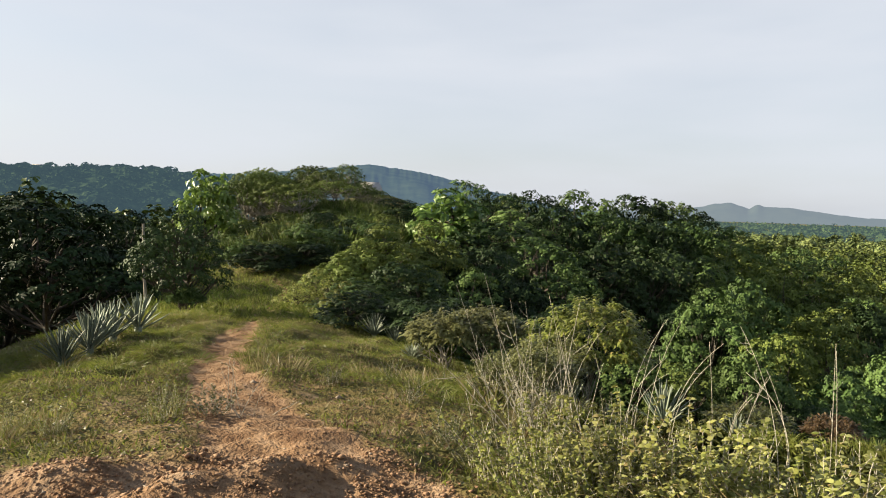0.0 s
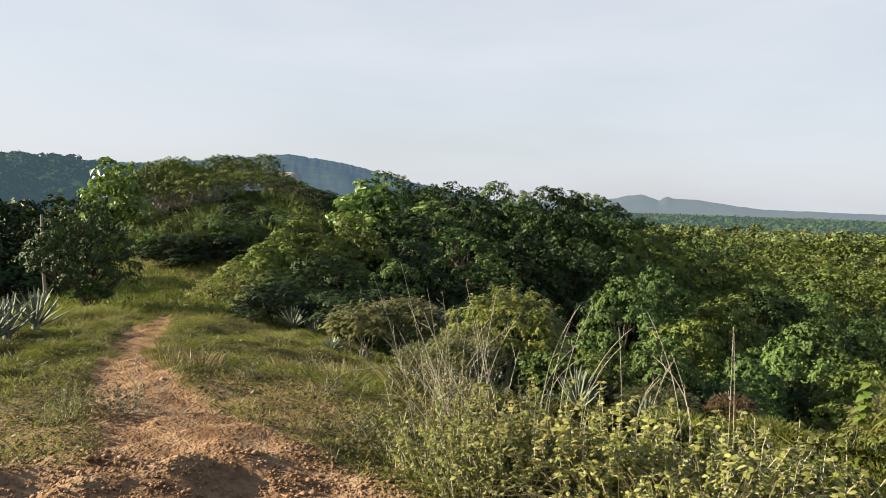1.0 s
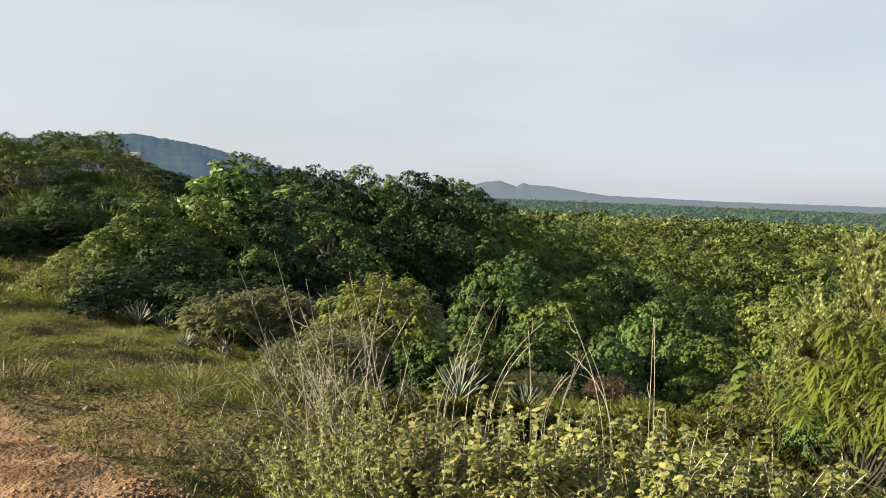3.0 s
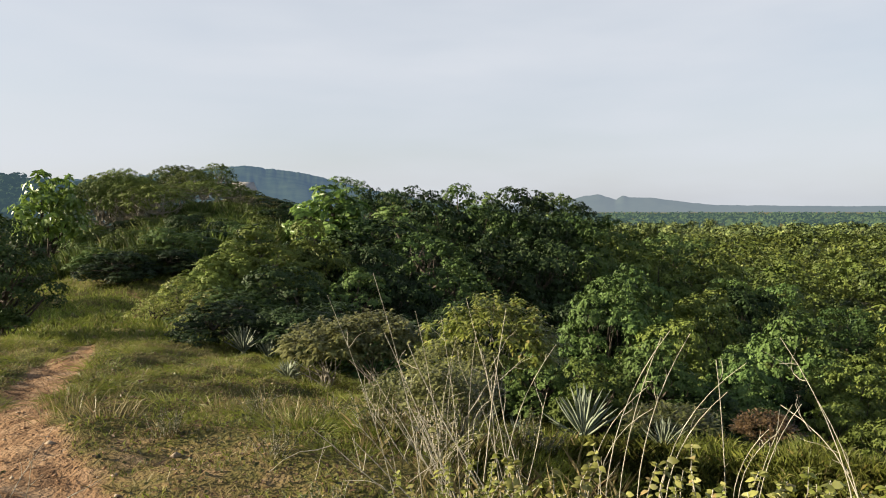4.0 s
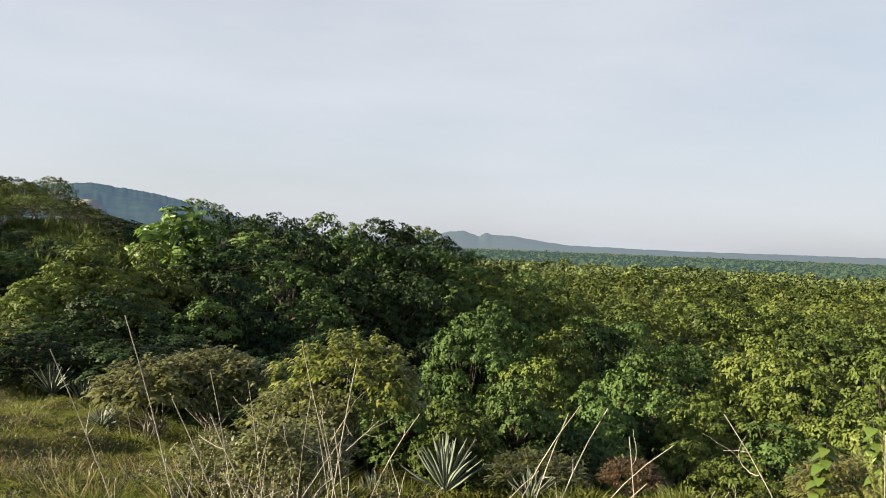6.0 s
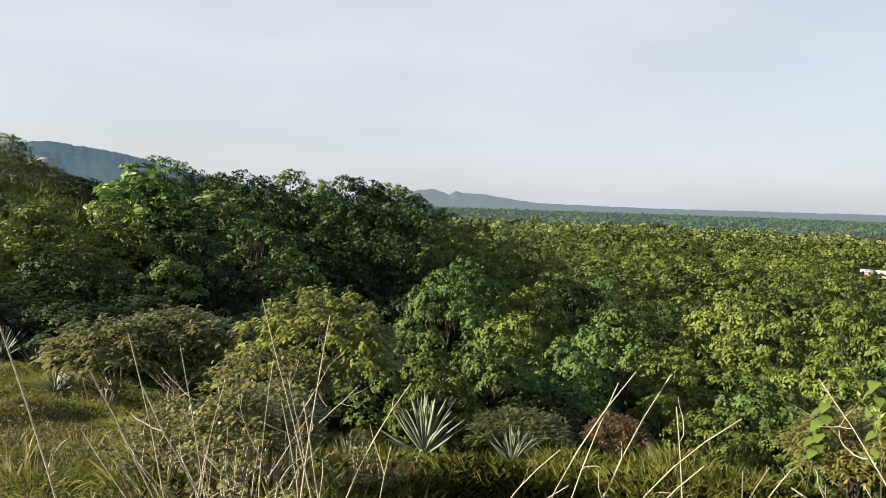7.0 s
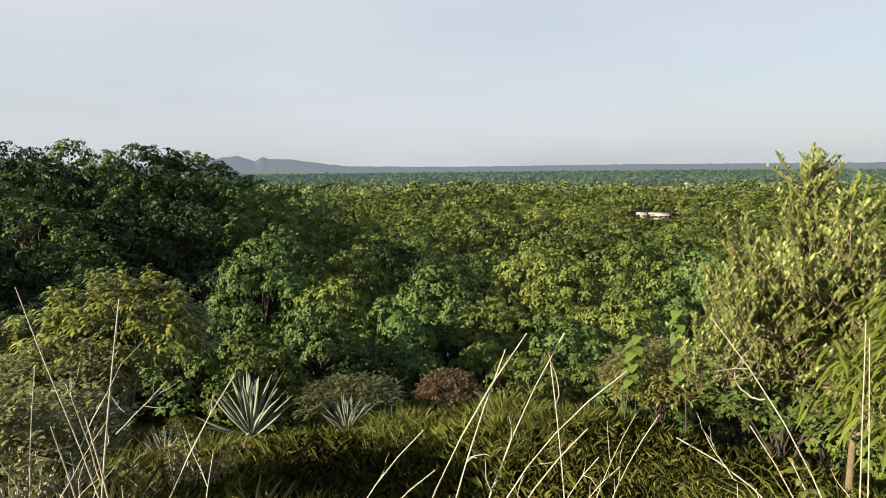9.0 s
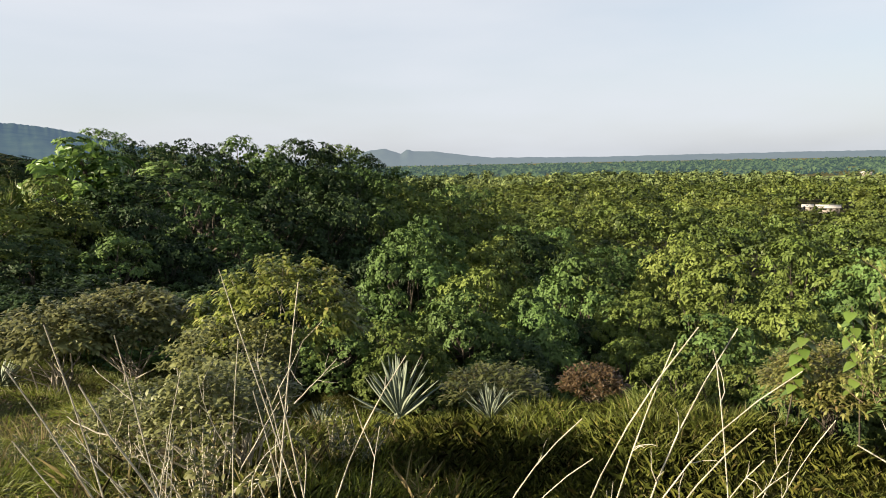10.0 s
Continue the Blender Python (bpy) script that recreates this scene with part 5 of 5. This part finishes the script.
stand_on(tree(91, "tree", "small tree with rounded crown beside the ridge path", 2.55, 1.08, LEAF_DARK, 320, 44, 0.075, 0.05, bark=BARK, n_lobes=14, stem=0.22, spread=0.16, floor=-0.5, group="trees near the path"), -7.4, 16.4)


def spiky_tree(seed, label, height, radius, leaf, twigs=3300):
    """A tree of ascending twigs, small leaves set along each twig."""
    rng = np.random.default_rng(seed)
    ob = thing("tree", label, "tree", "trees near the path")
    wood, base, way, up = [], [], [], []
    trunk = bent(rng, (0, 0, -0.1), (0, 0, 1), height * 0.7, 6, 0.02)
    wood.append(tube(trunk, np.linspace(0.03, 0.015, len(trunk)), 7))
    limbs = []
    for i in range(44):
        a = i * 2.4
        s = rng.uniform(0.4, 1.0)
        o = np.array([np.interp(s * 6, range(7), trunk[:, j]) for j in range(3)])
        p = bent(rng, o, (math.cos(a), math.sin(a), rng.uniform(0.1, 0.6)), radius * (1.35 - 0.4 * s), 6, 0.14)
        limbs.append(p)
        wood.append(tube(p, np.linspace(0.016, 0.005, len(p)), 5))
    lead = bent(rng, trunk[-1] + [-0.32, 0.28, -0.1], (0, 0, 1), height * 0.4, 6, 0.02)
    wood.append(tube(lead, np.linspace(0.016, 0.006, len(lead)), 5))
    for i in range(twigs):
        crest = i < 110
        p = lead if crest else limbs[rng.integers(len(limbs))]
        k = rng.integers(3 if crest else 1, len(p))
        d = np.array([rng.normal(0, 0.45), rng.normal(0, 0.45), 0.9])
        t = bent(rng, p[k] + rng.normal(0, 0.05, 3), d, rng.uniform(0.15, 0.32), 4, 0.12)
        wood.append(tube(t, np.linspace(0.005, 0.002, len(t)), 3))
        n = 22
        s = rng.uniform(0.15, 1, n)
        c = np.stack([np.interp(s * 4, range(5), t[:, j]) for j in range(3)], 1)
        b = rng.uniform(0, 6.283, n)
        base.append(c)
        way.append(np.stack([np.cos(b), np.sin(b), np.full(n, 0.9)], 1) + unit(d) * 0.5)
        up.append(np.stack([-np.cos(b), -np.sin(b), np.full(n, 0.8)], 1))
    base, way, up = map(np.concatenate, (base, way, up))
    k = rng.uniform(0.6, 1.2, len(base))
    part("trunk", mesh_of("trunk", wood, BARK_TAN, True), ob)
    part("crown", mesh_of("crown", [leaves(base, way, up, 0.056 * k, 0.024 * k, 0.02)], leaf), ob)
    return ob


stand_on(spiky_tree(95, "sunlit yellow-green tree with upright leafy twigs", 2.35, 1.02, LEAF_TWIG), 5.76, 5.28)


# ---- big round leaves on shoots of the sunlit bush ----
def heart_leaf(base, way, length, width):
    """One broad heart-shaped leaf, arched and hanging from its stalk."""
    way = unit(way)
    side = unit(np.cross(way, [[0, 0, 1.0]]))
    rows = []
    for s, w in ((-0.08, 0.35), (0.12, 0.85), (0.35, 1.0), (0.65, 0.7), (0.88, 0.28), (1.0, 0.02)):
        c = base + way * (0.25 + s) * length * 0.8 - np.array([[0, 0, 1.0]]) * length * (0.75 * max(s, 0) ** 1.3)
        rows += [c + side * width * 0.5 * w + [[0, 0, 0.08 * width * w]], c, c - side * width * 0.5 * w + [[0, 0, 0.08 * width * w]]]
    v = np.concatenate(rows)
    f = [(3 * i + j, 3 * i + j + 1, 3 * i + j + 4, 3 * i + j + 3) for i in range(5) for j in range(2)]
    return v, np.array(f)


def big_leaf_shoot(seed, x, y, z0, height):
    rng = np.random.default_rng(seed)
    ob = thing("shoot", "upright shoot with large round pale green leaves", "plant", "large-leaved shoots")
    p = bent(rng, (0, 0, 0), (0.05, 0, 1), height, 5, 0.05)
    part("stem", mesh_of("stem", [tube(p, np.linspace(0.008, 0.004, len(p)), 5)], BARK, True), ob)
    for i in range(28):
        s = 0.45 + 0.55 * i / 27
        c = np.array([[np.interp(s * 5, range(6), p[:, j]) for j in range(3)]])
        a, k = i * 2.4, rng.uniform(0.75, 1.15)
        me = mesh_of("leaf", [heart_leaf(c, np.array([[math.cos(a), math.sin(a), 0.1]]), 0.11 * k, 0.1 * k)], LEAF_BIG)
        part("leaf", me, ob)
    ob.location = (x, y, z0)
    return ob


big_leaf_shoot(101, 5.25, 6.95, G(5.25, 6.95), 0.95)
big_leaf_shoot(102, 5.55, 6.5, G(5.55, 6.5), 1.25)


# ---- the pale pole, the hut and the far houses ----
def box(x0, x1, y0, y1, z0, z1):
    v = np.array([(x, y, z) for z in (z0, z1) for x, y in ((x0, y0), (x1, y0), (x1, y1), (x0, y1))], float)
    return v, np.array([(0, 3, 2, 1), (4, 5, 6, 7), (0, 1, 5, 4), (1, 2, 6, 5), (2, 3, 7, 6), (3, 0, 4, 7)])


pole = tagged(new("pole", mesh_of("pole", [tube(bent(np.random.default_rng(3), (0, 0, -0.3), (-0.03, 0, 1), 2.9, 6, 0.02), np.linspace(0.05, 0.035, 7), 8)], BARK_PALE, True)),
              "bare pale wooden pole beside the small tree", "pole")
pole.location = (-9.6, 19.0, G(-9.6, 19.0))
WALL_PALE = rough_material("pale_wall", (0.32, 0.28, 0.24), (0.5, 0.45, 0.4), 0.6)
ROOF_PALE = rough_material("pale_roof", (0.5, 0.47, 0.43), (0.72, 0.69, 0.65), 0.8, rough=0.6)
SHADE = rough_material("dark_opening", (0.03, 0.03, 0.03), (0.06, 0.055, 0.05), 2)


def house(label, x, y, z, turn, wide, deep, wall_h, roof_h, wall_mat, roof_mat, windows=3, name="house"):
    ob = thing(name, label, "house", "houses among the trees")
    wall = part("wall", mesh_of("wall", [box(-wide / 2, wide / 2, -deep / 2, deep / 2, -1.0, wall_h)], wall_mat), ob)
    o = 0.06 * wide
    w, d = wide / 2 + o, deep / 2 + o
    v = np.array([(-w, -d, wall_h - 0.1), (w, -d, wall_h - 0.1), (w, d, wall_h - 0.1), (-w, d, wall_h - 0.1), (-w, 0, wall_h + roof_h), (w, 0, wall_h + roof_h)], float)
    lower = v - [0, 0, 0.15]
    f4 = np.array([(0, 1, 5, 4), (2, 3, 4, 5), (7, 6, 10, 11), (9, 8, 11, 10), (0, 6, 7, 1), (2, 8, 9, 3)])
    f4b = np.array([(0, 4, 10, 6), (4, 3, 9, 10), (1, 7, 11, 5), (5, 11, 8, 2)])
    part("roof", mesh_of("roof", [(np.concatenate([v, lower]), np.concatenate([f4, f4b]))], roof_mat), ob)
    for i in range(windows):
        wx = (i + 0.5) / windows * wide - wide / 2
        part("window", mesh_of("window", [box(wx - wide * 0.06, wx + wide * 0.06, -deep / 2 - 0.04, -deep / 2 + 0.04, wall_h * 0.4, wall_h * 0.8)], SHADE), wall)
    ob.matrix_basis = spot(x, y, z, turn)
    return ob


house("small hut with a rusty tin roof among the knoll trees", -12.8, 81, G(-12.8, 81) - 0.7, 0.5, 2.2, 2.0, 1.3, 0.9, BARK, ROOF_PALE, 2, "hut")
house("long pale house with light roof among the woods", 286, 197, -25.5, -0.95, 9, 5, 2.0, 1.2, WALL_PALE, ROOF_PALE, 4)
house("pale house beside the long house in the woods", 279, 202, -25.0, -0.95, 4.5, 4, 2.0, 1.0, WALL_PALE, ROOF_PALE, 2)
house("small white-roofed house in the woods", 239, 253, -24.4, -0.75, 6, 4, 1.2, 0.8, WALL_PALE, ROOF_PALE, 2)
house("tiny white house on the far plain", 800, 500, -27.5, -1.0, 11, 6, 3.5, 1.5, WALL_PALE, ROOF_PALE, 4)
house("white house on the crest of the green hill", -554, 820, 36, 0.6, 12, 6, 4, 2, WALL_PALE, ROOF_PALE, 4)
